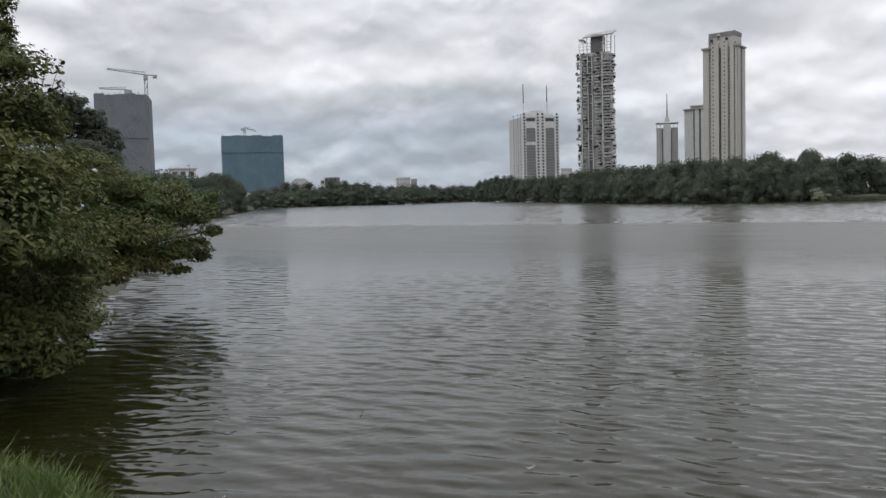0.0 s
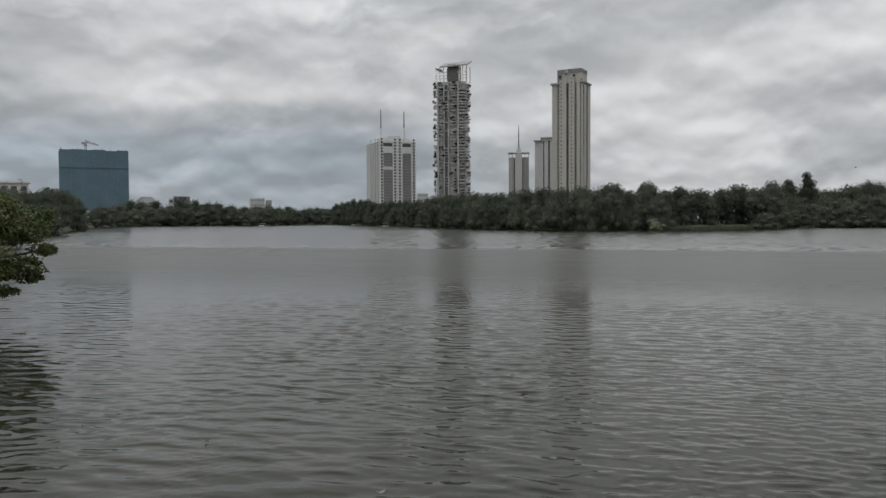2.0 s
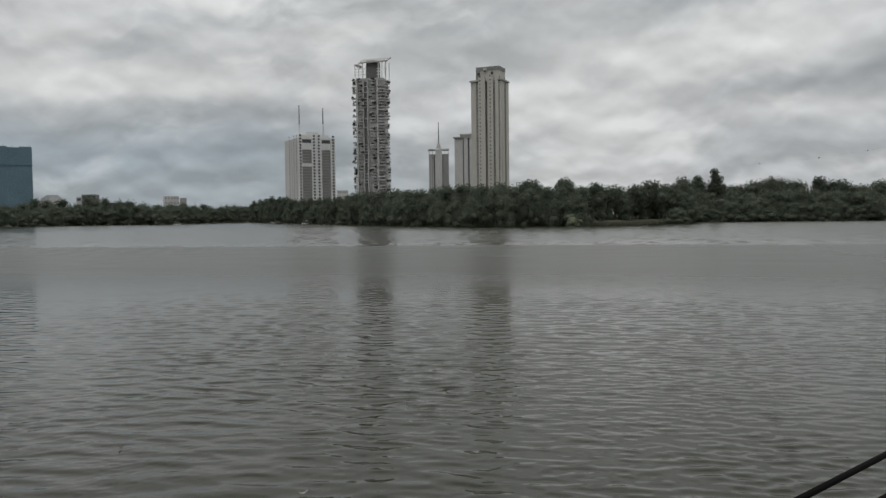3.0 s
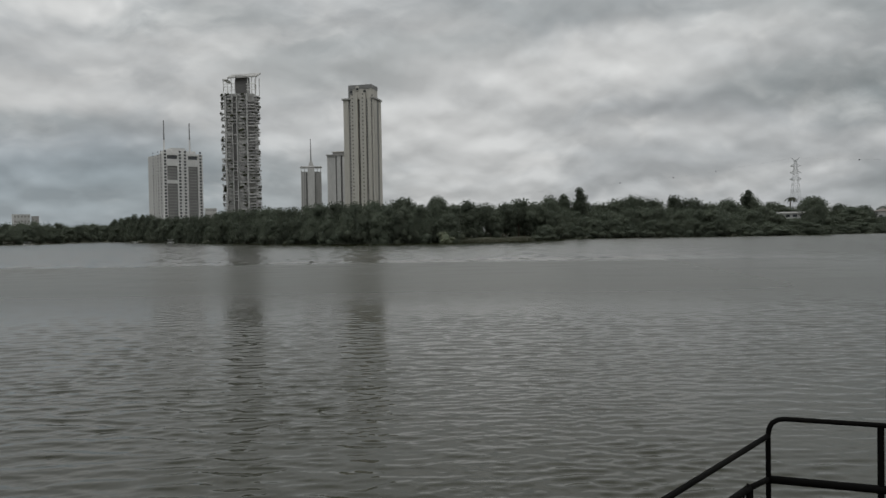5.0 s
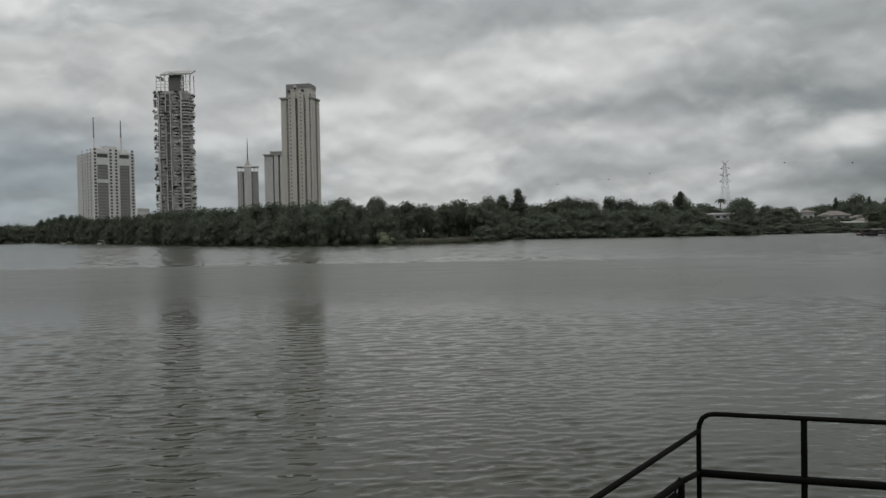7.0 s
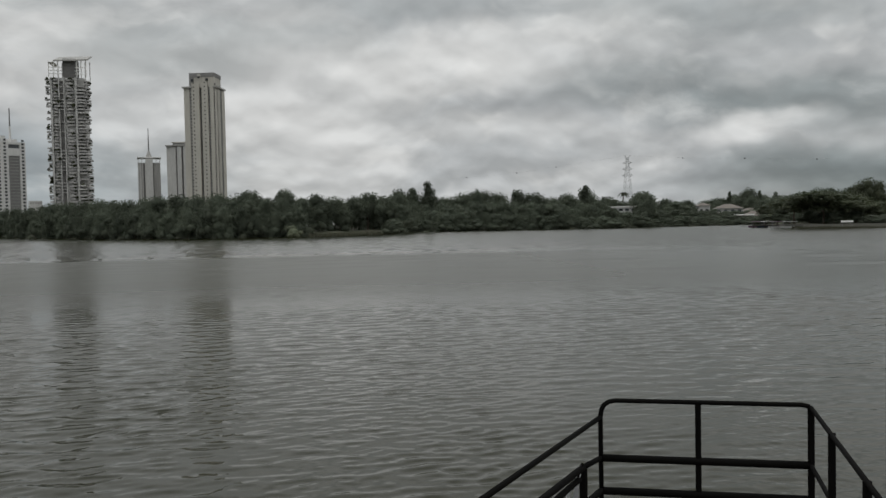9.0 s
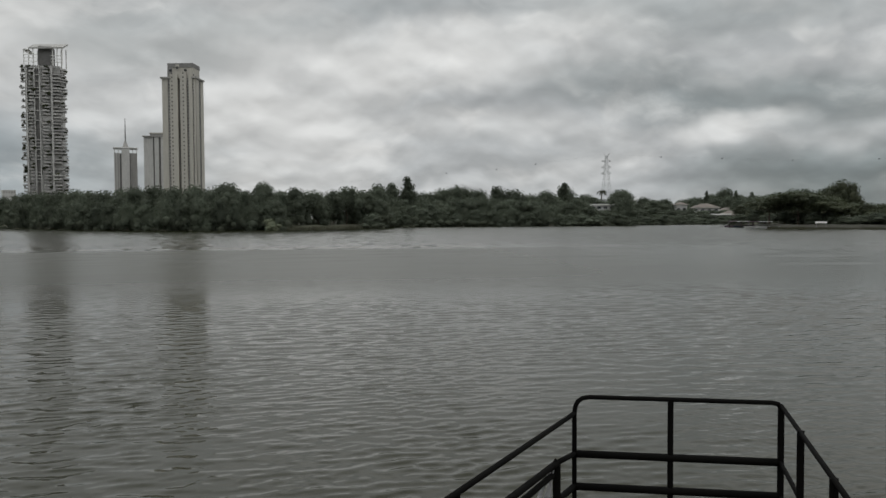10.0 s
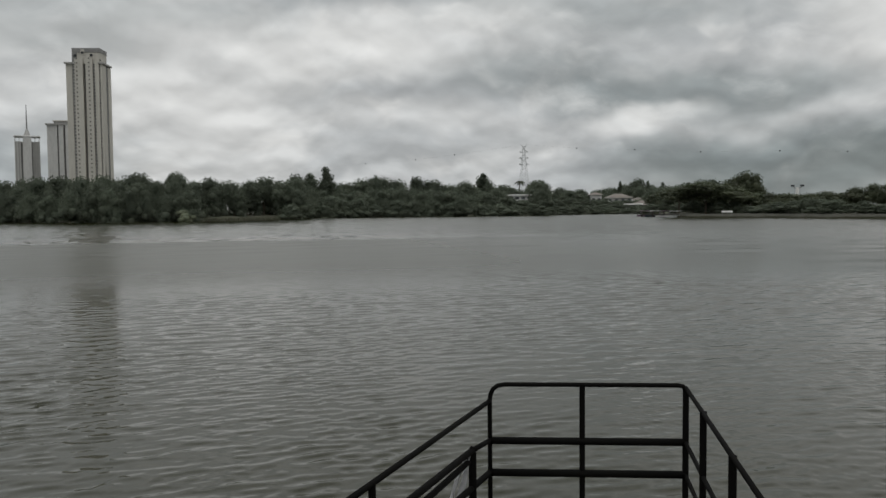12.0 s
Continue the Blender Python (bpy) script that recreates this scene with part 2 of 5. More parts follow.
def water_material():
    m = bpy.data.materials.new("lake_water")
    m.use_nodes = True
    tr = m.node_tree
    L = tr.links.new
    bsdf = tr.nodes["Principled BSDF"]
    bsdf.inputs["IOR"].default_value = 1.333
    geo = nd(tr, "ShaderNodeNewGeometry")

    def waves(scale, detail, shape):
        mp = nd(tr, "ShaderNodeMapping")
        mp.inputs["Rotation"].default_value = (0, 0, radians(22))
        mp.inputs["Scale"].default_value = shape
        L(geo.outputs["Position"], mp.inputs[0])
        nz = nd(tr, "ShaderNodeTexNoise")
        nz.inputs["Scale"].default_value, nz.inputs["Detail"].default_value = scale, detail
        L(mp.outputs[0], nz.inputs["Vector"])
        return nz.outputs["Fac"]

    # gusts: smoother and rougher patches tens of metres wide
    gust = waves(0.02, 3, (0.5, 1.6, 1))
    silt = nd(tr, "ShaderNodeMix", data_type="RGBA")
    silt.inputs[6].default_value, silt.inputs[7].default_value = (0.0145, 0.0150, 0.0040, 1), (0.0120, 0.0126, 0.0036, 1)
    L(gust, silt.inputs[0])
    L(silt.outputs[2], bsdf.inputs["Base Color"])
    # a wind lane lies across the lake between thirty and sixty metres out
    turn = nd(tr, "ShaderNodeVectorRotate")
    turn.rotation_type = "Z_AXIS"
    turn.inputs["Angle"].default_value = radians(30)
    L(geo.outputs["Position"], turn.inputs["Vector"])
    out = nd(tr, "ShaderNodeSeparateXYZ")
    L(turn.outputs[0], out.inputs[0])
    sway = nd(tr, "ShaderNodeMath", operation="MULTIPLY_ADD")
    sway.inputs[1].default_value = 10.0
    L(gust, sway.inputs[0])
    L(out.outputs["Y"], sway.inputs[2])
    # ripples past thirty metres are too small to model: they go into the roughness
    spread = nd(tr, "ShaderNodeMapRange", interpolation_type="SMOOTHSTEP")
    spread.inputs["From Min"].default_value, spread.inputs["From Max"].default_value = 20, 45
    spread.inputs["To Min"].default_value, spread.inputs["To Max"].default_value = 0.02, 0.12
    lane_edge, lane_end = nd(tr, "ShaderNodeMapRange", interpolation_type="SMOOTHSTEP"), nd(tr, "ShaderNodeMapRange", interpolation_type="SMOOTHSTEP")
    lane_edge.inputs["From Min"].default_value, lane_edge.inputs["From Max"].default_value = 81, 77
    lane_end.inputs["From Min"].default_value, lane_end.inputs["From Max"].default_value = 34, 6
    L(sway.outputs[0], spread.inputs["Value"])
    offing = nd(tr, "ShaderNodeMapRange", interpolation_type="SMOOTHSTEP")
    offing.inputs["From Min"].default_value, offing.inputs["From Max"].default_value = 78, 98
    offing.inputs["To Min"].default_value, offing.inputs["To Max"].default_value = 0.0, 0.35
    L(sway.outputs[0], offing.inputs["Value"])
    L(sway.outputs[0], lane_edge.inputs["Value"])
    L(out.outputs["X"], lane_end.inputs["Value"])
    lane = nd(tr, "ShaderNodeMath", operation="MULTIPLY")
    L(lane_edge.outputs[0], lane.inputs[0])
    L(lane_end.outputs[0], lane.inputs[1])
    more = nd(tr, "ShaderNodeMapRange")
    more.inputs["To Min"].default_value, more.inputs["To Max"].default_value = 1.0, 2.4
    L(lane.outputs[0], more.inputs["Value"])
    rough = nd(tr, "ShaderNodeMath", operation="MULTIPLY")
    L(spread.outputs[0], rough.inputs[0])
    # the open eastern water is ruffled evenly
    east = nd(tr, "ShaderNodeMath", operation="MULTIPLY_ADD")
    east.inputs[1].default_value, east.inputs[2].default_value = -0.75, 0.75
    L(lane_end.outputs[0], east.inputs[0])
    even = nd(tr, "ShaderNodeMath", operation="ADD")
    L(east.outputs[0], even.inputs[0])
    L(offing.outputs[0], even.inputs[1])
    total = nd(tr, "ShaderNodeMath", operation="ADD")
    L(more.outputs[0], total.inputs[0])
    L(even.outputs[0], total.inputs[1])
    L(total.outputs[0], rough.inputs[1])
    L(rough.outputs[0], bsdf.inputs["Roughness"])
    b1, b2 = nd(tr, "ShaderNodeBump"), nd(tr, "ShaderNodeBump")
    b1.inputs["Strength"].default_value = 0.55
    reach = nd(tr, "ShaderNodeMapRange", interpolation_type="SMOOTHSTEP")
    reach.inputs["From Min"].default_value, reach.inputs["From Max"].default_value = 12, 42
    reach.inputs["To Min"].default_value, reach.inputs["To Max"].default_value = 0.004, 0.0
    L(sway.outputs[0], reach.inputs["Value"])
    L(reach.outputs[0], b1.inputs["Distance"])
    L(waves(1.3, 4, (0.45, 1.6, 1)), b1.inputs["Height"])
    b2.inputs["Strength"].default_value = 0.75
    L(reach.outputs[0], b2.inputs["Distance"])
    L(waves(5.0, 3, (0.5, 1.7, 1)), b2.inputs["Height"])
    L(b1.outputs[0], b2.inputs["Normal"])
    L(b2.outputs[0], bsdf.inputs["Normal"])
    return m


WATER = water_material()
EARTH = surface("bank_earth", (0.055, 0.048, 0.032), (0.035, 0.042, 0.020), 0.9, coarse=0.3, fine=5)
GRASS = surface("grass_blade", (0.062, 0.115, 0.022), (0.14, 0.15, 0.045), 0.6, coarse=1.2, fine=9, bump=0, island=0.4, thin=0.35)
LEAF_NEAR = surface("broad_leaf", (0.052, 0.088, 0.028), (0.150, 0.138, 0.046), 0.5, coarse=0.7, fine=2.2, bump=0, island=0.25, spec=0.22, thin=0.25)
LEAF_DARK = surface("mangrove_leaf", (0.096, 0.115, 0.086), (0.112, 0.124, 0.089), 0.75, coarse=0.25, fine=1.5, bump=0, vary=0.2, island=0.02, spec=0.2, thin=0.5)
LEAF_PARK = surface("park_leaf", (0.056, 0.070, 0.040), (0.076, 0.080, 0.046), 0.6, coarse=0.25, fine=1.5, bump=0, vary=0.25, island=0.06, spec=0.35, thin=0.4)
LEAF_PALE = surface("pale_scrub_leaf", (0.085, 0.105, 0.062), (0.11, 0.118, 0.07), 0.7, coarse=0.4, fine=1.5, bump=0, island=0.3)
BARK = surface("bark", (0.11, 0.085, 0.06), (0.06, 0.05, 0.04), 0.9, coarse=2, fine=18, bump=0.5)
WHITE = surface("white_render", (0.80, 0.79, 0.77), (0.64, 0.63, 0.61), 0.75, coarse=0.06, fine=0.6, stretch=(1, 1, 0.25))
OLDWHITE = surface("aged_white_render", (0.64, 0.635, 0.62), (0.50, 0.495, 0.485), 0.75, coarse=0.06, fine=0.6, stretch=(1, 1, 0.25))
REED = surface("dull_reed", (0.085, 0.085, 0.055), (0.06, 0.065, 0.04), 0.8, coarse=0.4, fine=1.5, bump=0, island=0.2)
CREAM = surface("cream_render", (0.465, 0.445, 0.40), (0.37, 0.353, 0.317), 0.75, coarse=0.06, fine=0.6, stretch=(1, 1, 0.2))
GREYWALL = surface("grey_render", (0.34, 0.335, 0.32), (0.25, 0.245, 0.235), 0.8, coarse=0.08, fine=0.7, stretch=(1, 1, 0.25))
SLOTWALL = surface("recessed_grey_wall", (0.235, 0.23, 0.225), (0.17, 0.168, 0.165), 0.8, coarse=0.08, fine=0.7)
# grey of plain dark walls; in slots it puts recess shade into the colour
DARKWALL = surface("dark_and_shade_grey_wall", (0.16, 0.155, 0.15), (0.11, 0.107, 0.104), 0.8, coarse=0.08, fine=0.7)
PALEWALL = surface("pale_grey_render", (0.52, 0.515, 0.50), (0.40, 0.395, 0.385), 0.8, coarse=0.08, fine=0.7, stretch=(1, 1, 0.25))
BALCONY = surface("weathered_balcony_render", (0.42, 0.41, 0.40), (0.31, 0.305, 0.295), 0.8, coarse=0.3, fine=1.2, vary=0.25)
GLASS = surface("window_glass", (0.045, 0.05, 0.055), (0.07, 0.075, 0.08), 0.12, coarse=0.2, fine=2, bump=0, vary=0.5)
HOLLOW = surface("dark_room_glass", (0.030, 0.032, 0.035), (0.05, 0.053, 0.056), 0.5, coarse=0.2, fine=2, bump=0, vary=0.4, spec=0.25)
# cream tower panes, paled to stand in for distance haze
HAZEPANE = surface("haze_paled_window", (0.15, 0.146, 0.14), (0.10, 0.098, 0.095), 0.35, coarse=0.2, fine=2, bump=0, vary=0.35)
NETTING = surface("grey_scaffold_net", (0.185, 0.195, 0.21), (0.125, 0.133, 0.147), 0.9, coarse=0.12, fine=1.2, bump=0.4, depth=0.2)
BLUENET = surface("blue_scaffold_net", (0.125, 0.195, 0.235), (0.085, 0.135, 0.17), 0.85, coarse=0.1, fine=1.0, bump=0.4, depth=0.2)
STEEL = surface("painted_steel", (0.23, 0.23, 0.23), (0.16, 0.16, 0.16), 0.5, metal=0.2, coarse=0.5, fine=4)
DARKSTEEL = surface("black_painted_steel", (0.004, 0.004, 0.004), (0.006, 0.0055, 0.005), 0.8, coarse=3, fine=40, bump=0.2, depth=0.002, spec=0.03)
GALV = surface("galvanised_steel", (0.36, 0.37, 0.37), (0.28, 0.29, 0.29), 0.6, coarse=0.5, fine=4)
ROOF = surface("clay_tile_roof", (0.17, 0.145, 0.125), (0.11, 0.10, 0.09), 0.85, coarse=0.4, fine=4)
SHEET = surface("zinc_sheet_roof", (0.20, 0.20, 0.195), (0.14, 0.14, 0.14), 0.6, coarse=0.3, fine=3)
STONE = surface("stone_revetment", (0.15, 0.147, 0.125), (0.09, 0.09, 0.075), 0.9, coarse=0.4, fine=3, bump=0.5)
PILE = surface("wet_dark_timber", (0.05, 0.043, 0.035), (0.03, 0.027, 0.023), 0.8, coarse=1, fine=10)
TIMBER = surface("weathered_deck_timber", (0.17, 0.14, 0.105), (0.11, 0.09, 0.07), 0.85, coarse=1, fine=14, bump=0.4, stretch=(6, 0.6, 1), vary=0.25)
PLASTIC = surface("thin_white_plastic", (0.60, 0.60, 0.60), (0.42, 0.42, 0.43), 0.4, coarse=4, fine=30, bump=0.4)
BOATWHITE = surface("boat_gelcoat", (0.78, 0.78, 0.77), (0.66, 0.66, 0.65), 0.35, coarse=0.5, fine=3)
MAUVE = surface("faded_mauve_paint", (0.24, 0.15, 0.22), (0.17, 0.11, 0.16), 0.5, coarse=0.8, fine=6)
FLOAT = surface("blue_pontoon_plastic", (0.05, 0.075, 0.11), (0.04, 0.055, 0.08), 0.5, coarse=1, fine=9)


# ---- mesh helpers ----
def P(az, d, z=0.0):
    """A place at a bearing in degrees (clockwise from y) and a distance from the origin."""
    return Vector((d * math.sin(radians(az)), d * math.cos(radians(az)), z))


def high(el, d):
    """The height that stands at an elevation in degrees above the eye at a distance."""
    return EYE + d * math.tan(radians(el))


def mesh_of(name, bm, material):
    me = bpy.data.meshes.new(name)
    bm.to_mesh(me)
    bm.free()
    me.materials.append(material)
    return me


def part(name, bm, material, parent=None, label=""):
    """One mesh object under a thing or a part; bm is a bmesh or a finished mesh."""
    me = mesh_of(name, bm, material) if isinstance(bm, bmesh.types.BMesh) else bm
    ob = new(name, me)
    if parent:
        ob.parent = parent
    return tagged(ob, label)


def thing(name, place, turn=0.0, label="", category="", group="", kind=""):
    ob = new(name)
    ob.matrix_basis = Matrix.Translation(place) @ pose(0, 0, 0, 0, 0, turn)
    return tagged(ob, label, category, group, kind)


def box(bm, x0, x1, y0, y1, z0, z1):
    made = bmesh.ops.create_cube(bm, size=1)["verts"]
    for v in made:
        v.co = Vector((x0 if v.co.x < 0 else x1, y0 if v.co.y < 0 else y1, z0 if v.co.z < 0 else z1))
    return bm


def boxes(*lots):
    bm = bmesh.new()
    for b in lots:
        box(bm, *b)
    return bm


def rod(bm, a, b, r, r2=None, n=8):
    """A round bar from a to b, tapering to r2."""
    a, b = Vector(a), Vector(b)
    d = b - a
    m = Matrix.Translation((a + b) / 2) @ d.to_track_quat("Z", "Y").to_matrix().to_4x4()
    bmesh.ops.create_cone(bm, cap_ends=True, segments=n, radius1=r, radius2=r if r2 is None else r2, depth=d.length, matrix=m)
    return bm


def rods(*lots, n=8):
    bm = bmesh.new()
    for a, b, r in lots:
        rod(bm, a, b, r, n=n)
    return bm


def pipe(points, r, n=10):
    """A bent round tube through the points."""
    bm = bmesh.new()
    pts = [Vector(p) for p in points]
    rings = []
    side = None
    for i, p in enumerate(pts):
        d = (pts[min(i + 1, len(pts) - 1)] - pts[max(i - 1, 0)]).normalized()
        side = (d.orthogonal() if side is None else side - d * side.dot(d)).normalized()
        up = d.cross(side)
        rings.append([bm.verts.new(p + r * (side * math.cos(k * 2 * math.pi / n) + up * math.sin(k * 2 * math.pi / n))) for k in range(n)])
    for a, b in zip(rings, rings[1:]):
        for k in range(n):
            bm.faces.new((a[k], a[(k + 1) % n], b[(k + 1) % n], b[k]))
    bm.faces.new(reversed(rings[0]))
    bm.faces.new(rings[-1])
    return bm


def prism(outline, z0, z1):
    bm = bmesh.new()
    lo = [bm.verts.new((x, y, z0)) for x, y in outline]
    hi = [bm.verts.new((x, y, z1)) for x, y in outline]
    n = len(outline)
    for k in range(n):
        bm.faces.new((lo[k], lo[(k + 1) % n], hi[(k + 1) % n], hi[k]))
    bm.faces.new(list(reversed(lo)))
    bm.faces.new(hi)
    return bm


def smooth(me):
    me.polygons.foreach_set("use_smooth", [True] * len(me.polygons))
    return me


# ---- the ground and the lake ----
# bearing, far shore
SHORE = [(-60, 20), (-40, 18), (-30, 16.5), (-27, 19.0), (-24, 20.5), (-22, 26), (-21, 45), (-19, 110), (-16.8, 164), (-15.2, 250), (-13.3, 430), (-12.1, 540), (-7, 590), (-3, 520), (0, 620), (2.2, 700),
         (4.5, 500), (8.8, 335), (12.8, 250), (18.4, 204), (28, 203), (33.1, 225), (33.5, 258), (44, 262), (50, 268), (54, 305), (57.9, 310), (58.2, 228), (60, 203),
         (64, 189), (69, 176), (74, 168), (85, 120), (95, 40)]
# bearing, near bank
BANK = [(-60, 18.5), (-44, 15), (-38, 9), (-34, 7.2), (-31, 6.6), (-29, 6.4), (-26, 5.8), (-23.5, 5.1), (-20, 4.4), (-10, 4.0), (10, 3.4), (35, 2.2), (75, 2.0), (95, 6)]


def along(table, az):
    return float(np.interp(az, [a for a, _ in table], [d for _, d in table]))


def far(az):
    return along(SHORE, az)


def build_ground():
    azs = sorted(set([*np.arange(-180, -60, 6.0), *np.arange(-60, 95.01, 0.5), *np.arange(101, 180, 6.0), 33.15, 33.4, 57.95, 58.15]))
    verts, faces = [], []
    for az in azs:
        inside = -60 <= az <= 95
        rn = along(BANK, az) if inside else 18.0
        rf = far(az) if inside else 19.0
        wob = 0.05 * noise.noise((az * 0.25, 0, 3)) * rn
        rn += wob
        rf *= 1 + 0.012 * noise.noise((az * 0.9, 5, 1))
        rf = max(rf, rn + 1.0)
        deep = -1.6 if rf - rn > 4 else -0.2
        mid = rn + (rf - rn) * 0.5
        rows = [(0.2, 1.12), (1.2, 1.12), (rn * 0.6, 1.06), (rn - 0.5, 0.92), (rn - 0.12, 0.72), (rn + 0.15, 0.12), (rn + 0.3, -0.12), (min(rn + 1.5, mid), deep), (mid, deep), (max(rf - 3, mid), deep),
                (rf, -0.5), (rf + 3.5, -0.05), (rf + 7, 0.35), (rf + 15, 1.2), (rf + 60, 2.0), (rf + 250, 3.0), (1400, 4.0), (4600, 4.0)]
        for k, (r, z) in enumerate(rows):
            p = P(az, r, z)
            if k > 9 or 1 < k < 5:
                p.z += 0.07 * noise.noise((p.x * 0.5, p.y * 0.5, 0))
            verts.append(p)
    n, k = len(azs), len(rows)
    for i in range(n):
        j = (i + 1) % n
        for q in range(k - 1):
            faces.append((i * k + q, j * k + q, j * k + q + 1, i * k + q + 1))
    verts.append(Vector((0, 0, 1.12)))
    for i in range(n):
        faces.append((((i + 1) % n) * k, i * k, len(verts) - 1))
    me = bpy.data.meshes.new("ground")
    me.from_pydata(verts, [], faces)
    me.materials.append(EARTH)
    tagged(new("ground", smooth(me)), "earth banks and grassy shore land round the lake", "ground", kind="structure")


build_ground()


def build_water():
    """One sheet, rippled by short wind waves that are too fine to model past eighty metres."""
    rng = np.random.default_rng(5)
    az = np.radians(np.arange(-37, 79.01, 0.22))
    rad = [2.0]
    while rad[-1] < 36:
        rad.append(rad[-1] + max(0.030, rad[-1] * 0.0026))
    while rad[-1] < 225:
        rad.append(rad[-1] + min(0.42, (rad[-1] - rad[-2]) * 1.012))
    while rad[-1] < 470:
        rad.append(rad[-1] + min(0.9, (rad[-1] - rad[-2]) * 1.02))
    while rad[-1] < 760:
        rad.append(rad[-1] * 1.05)
    rad = np.array(rad)
    step = np.gradient(rad)
    R, A = np.meshgrid(rad, az)
    S = np.meshgrid(step, az)[0]
    X, Y = R * np.sin(A), R * np.cos(A)
    Z, DX, DY = np.zeros_like(X), np.zeros_like(X), np.zeros_like(X)
    # short wind ripples in drifting groups, calmer in the lee of the bank trees
    deg = np.degrees(A)
    lee = 1 - np.clip((R - 9) / 6, 0, 1) * (0.30 * np.exp(-((deg - 42) / 14) ** 2) + 0.42 * np.exp(-((deg + 11) / 6.5) ** 2))
    lee *= 1 - 0.35 * np.clip((R - 17) / 5, 0, 1) * np.exp(-((deg - 22) / 8) ** 2)
    lee *= 1 - 0.25 * np.exp(-((deg + 24) / 8) ** 2)
    lee *= np.clip((47 - R) / 14, 0.12, 1)
    main = radians(206)
    for lo, hi, many, slope, spread in ((0.09, 0.18, 40, 0.0150, 0.70), (0.18, 0.34, 60, 0.0185, 0.46), (0.34, 0.80, 64, 0.0135, 0.34)):
        size = 4.5 * hi
        group = np.zeros_like(X)
        for i in range(7):
            way, k = rng.uniform(0, 6.28), 2 * math.pi / (size * rng.uniform(3.0, 8.0))
            group += np.sin(k * (X * math.sin(way) + Y * math.cos(way)) + rng.uniform(0, 6.28))
        group = np.clip(1.0 + 0.22 * group, 0.4, 1.6) * (1 + (0.45 * np.clip((R - 12) / 12, 0, 1) if lo > 0.3 else 0))
        for lam in np.geomspace(lo, hi, many):
            way = main + rng.normal(0, spread)
            k = 2 * math.pi / lam
            keep = np.clip(1.6 - S / lam * 4, 0, 1)
            amp = keep * group * slope * rng.uniform(0.6, 1.4) / k
            turn = k * (X * math.sin(way) + Y * math.cos(way)) + rng.uniform(0, 6.28)
            Z += amp * np.sin(turn)
            DX += 0.4 * math.sin(way) * amp * np.cos(turn)
            DY += 0.4 * math.cos(way) * amp * np.cos(turn)
    # the steepest crests break up
    most = 2.0 * float(np.std(Z[R < 20]))
    Z = most * np.tanh(Z / most) * lee
    # crests lean down wind, so that their lee sides are short and steep
    lean = 1.5 * Z
    X, Y, X0, Y0 = X + DX * lee + lean * math.sin(main), Y + DY * lee + lean * math.cos(main), X, Y
    # longer waves on the open water
    fetch = np.clip((R - 38) / 30, 0, 1)
    off, side = X0 * 0.5 + Y0 * 0.866, X0 * 0.866 - Y0 * 0.5
    fetch *= 1 - 0.2 * np.clip((off - 67) / 6, 0, 1) * np.clip((34 - side) / 28, 0, 1)
    fetch *= 1 - np.clip((R - 64) / 18, 0, 1)
    for lam in np.geomspace(2.6, 6.5, 22):
        way = radians(200) + rng.normal(0, 0.5)
        k = 2 * math.pi / lam
        keep = np.clip(1.6 - S / lam * 3, 0, 1)
        Z += fetch * keep * 0.013 * rng.uniform(0.6, 1.3) / k * np.sin(k * (X * math.sin(way) + Y * math.cos(way)) + rng.uniform(0, 6.28))
    # steeper, shorter chop off the far shores, where the wind comes down on the lake
    chop, short = np.clip((R - 64) / 18, 0, 1), np.zeros_like(X)
    for lam in np.geomspace(1.1, 3.4, 40):
        way = radians(200) + rng.normal(0, 0.75)
        k = 2 * math.pi / lam
        keep = np.clip(1.6 - S / lam * 3, 0, 1)
        short += chop * keep * 0.035 * rng.uniform(0.6, 1.3) / k * np.sin(k * (X0 * math.sin(way) + Y0 * math.cos(way)) + rng.uniform(0, 6.28))
    # its crests lean towards the head of the lake
    X, Y, Z = X + 3.2 * short * math.sin(radians(26)), Y + 3.2 * short * math.cos(radians(26)), Z + short
    n, m = X.shape
    co = np.stack([X, Y, Z], -1).reshape(-1, 3)
    idx = np.arange(n * m).reshape(n, m)
    quads = np.stack([idx[:-1, :-1], idx[:-1, 1:], idx[1:, 1:], idx[1:, :-1]], -1).reshape(-1, 4)[:, ::-1]
    me = bpy.data.meshes.new("water")
    me.vertices.add(len(co))
    me.vertices.foreach_set("co", co.ravel())
    me.loops.add(quads.size)
    me.loops.foreach_set("vertex_index", quads.ravel())
    me.polygons.add(len(quads))
    me.polygons.foreach_set("loop_start", np.arange(0, quads.size, 4))
    me.update(calc_edges=True)
    me.materials.append(WATER)
    tagged(new("water", smooth(me)), "grey-brown lake water ruffled by small wind ripples", "water", kind="structure")


build_water()


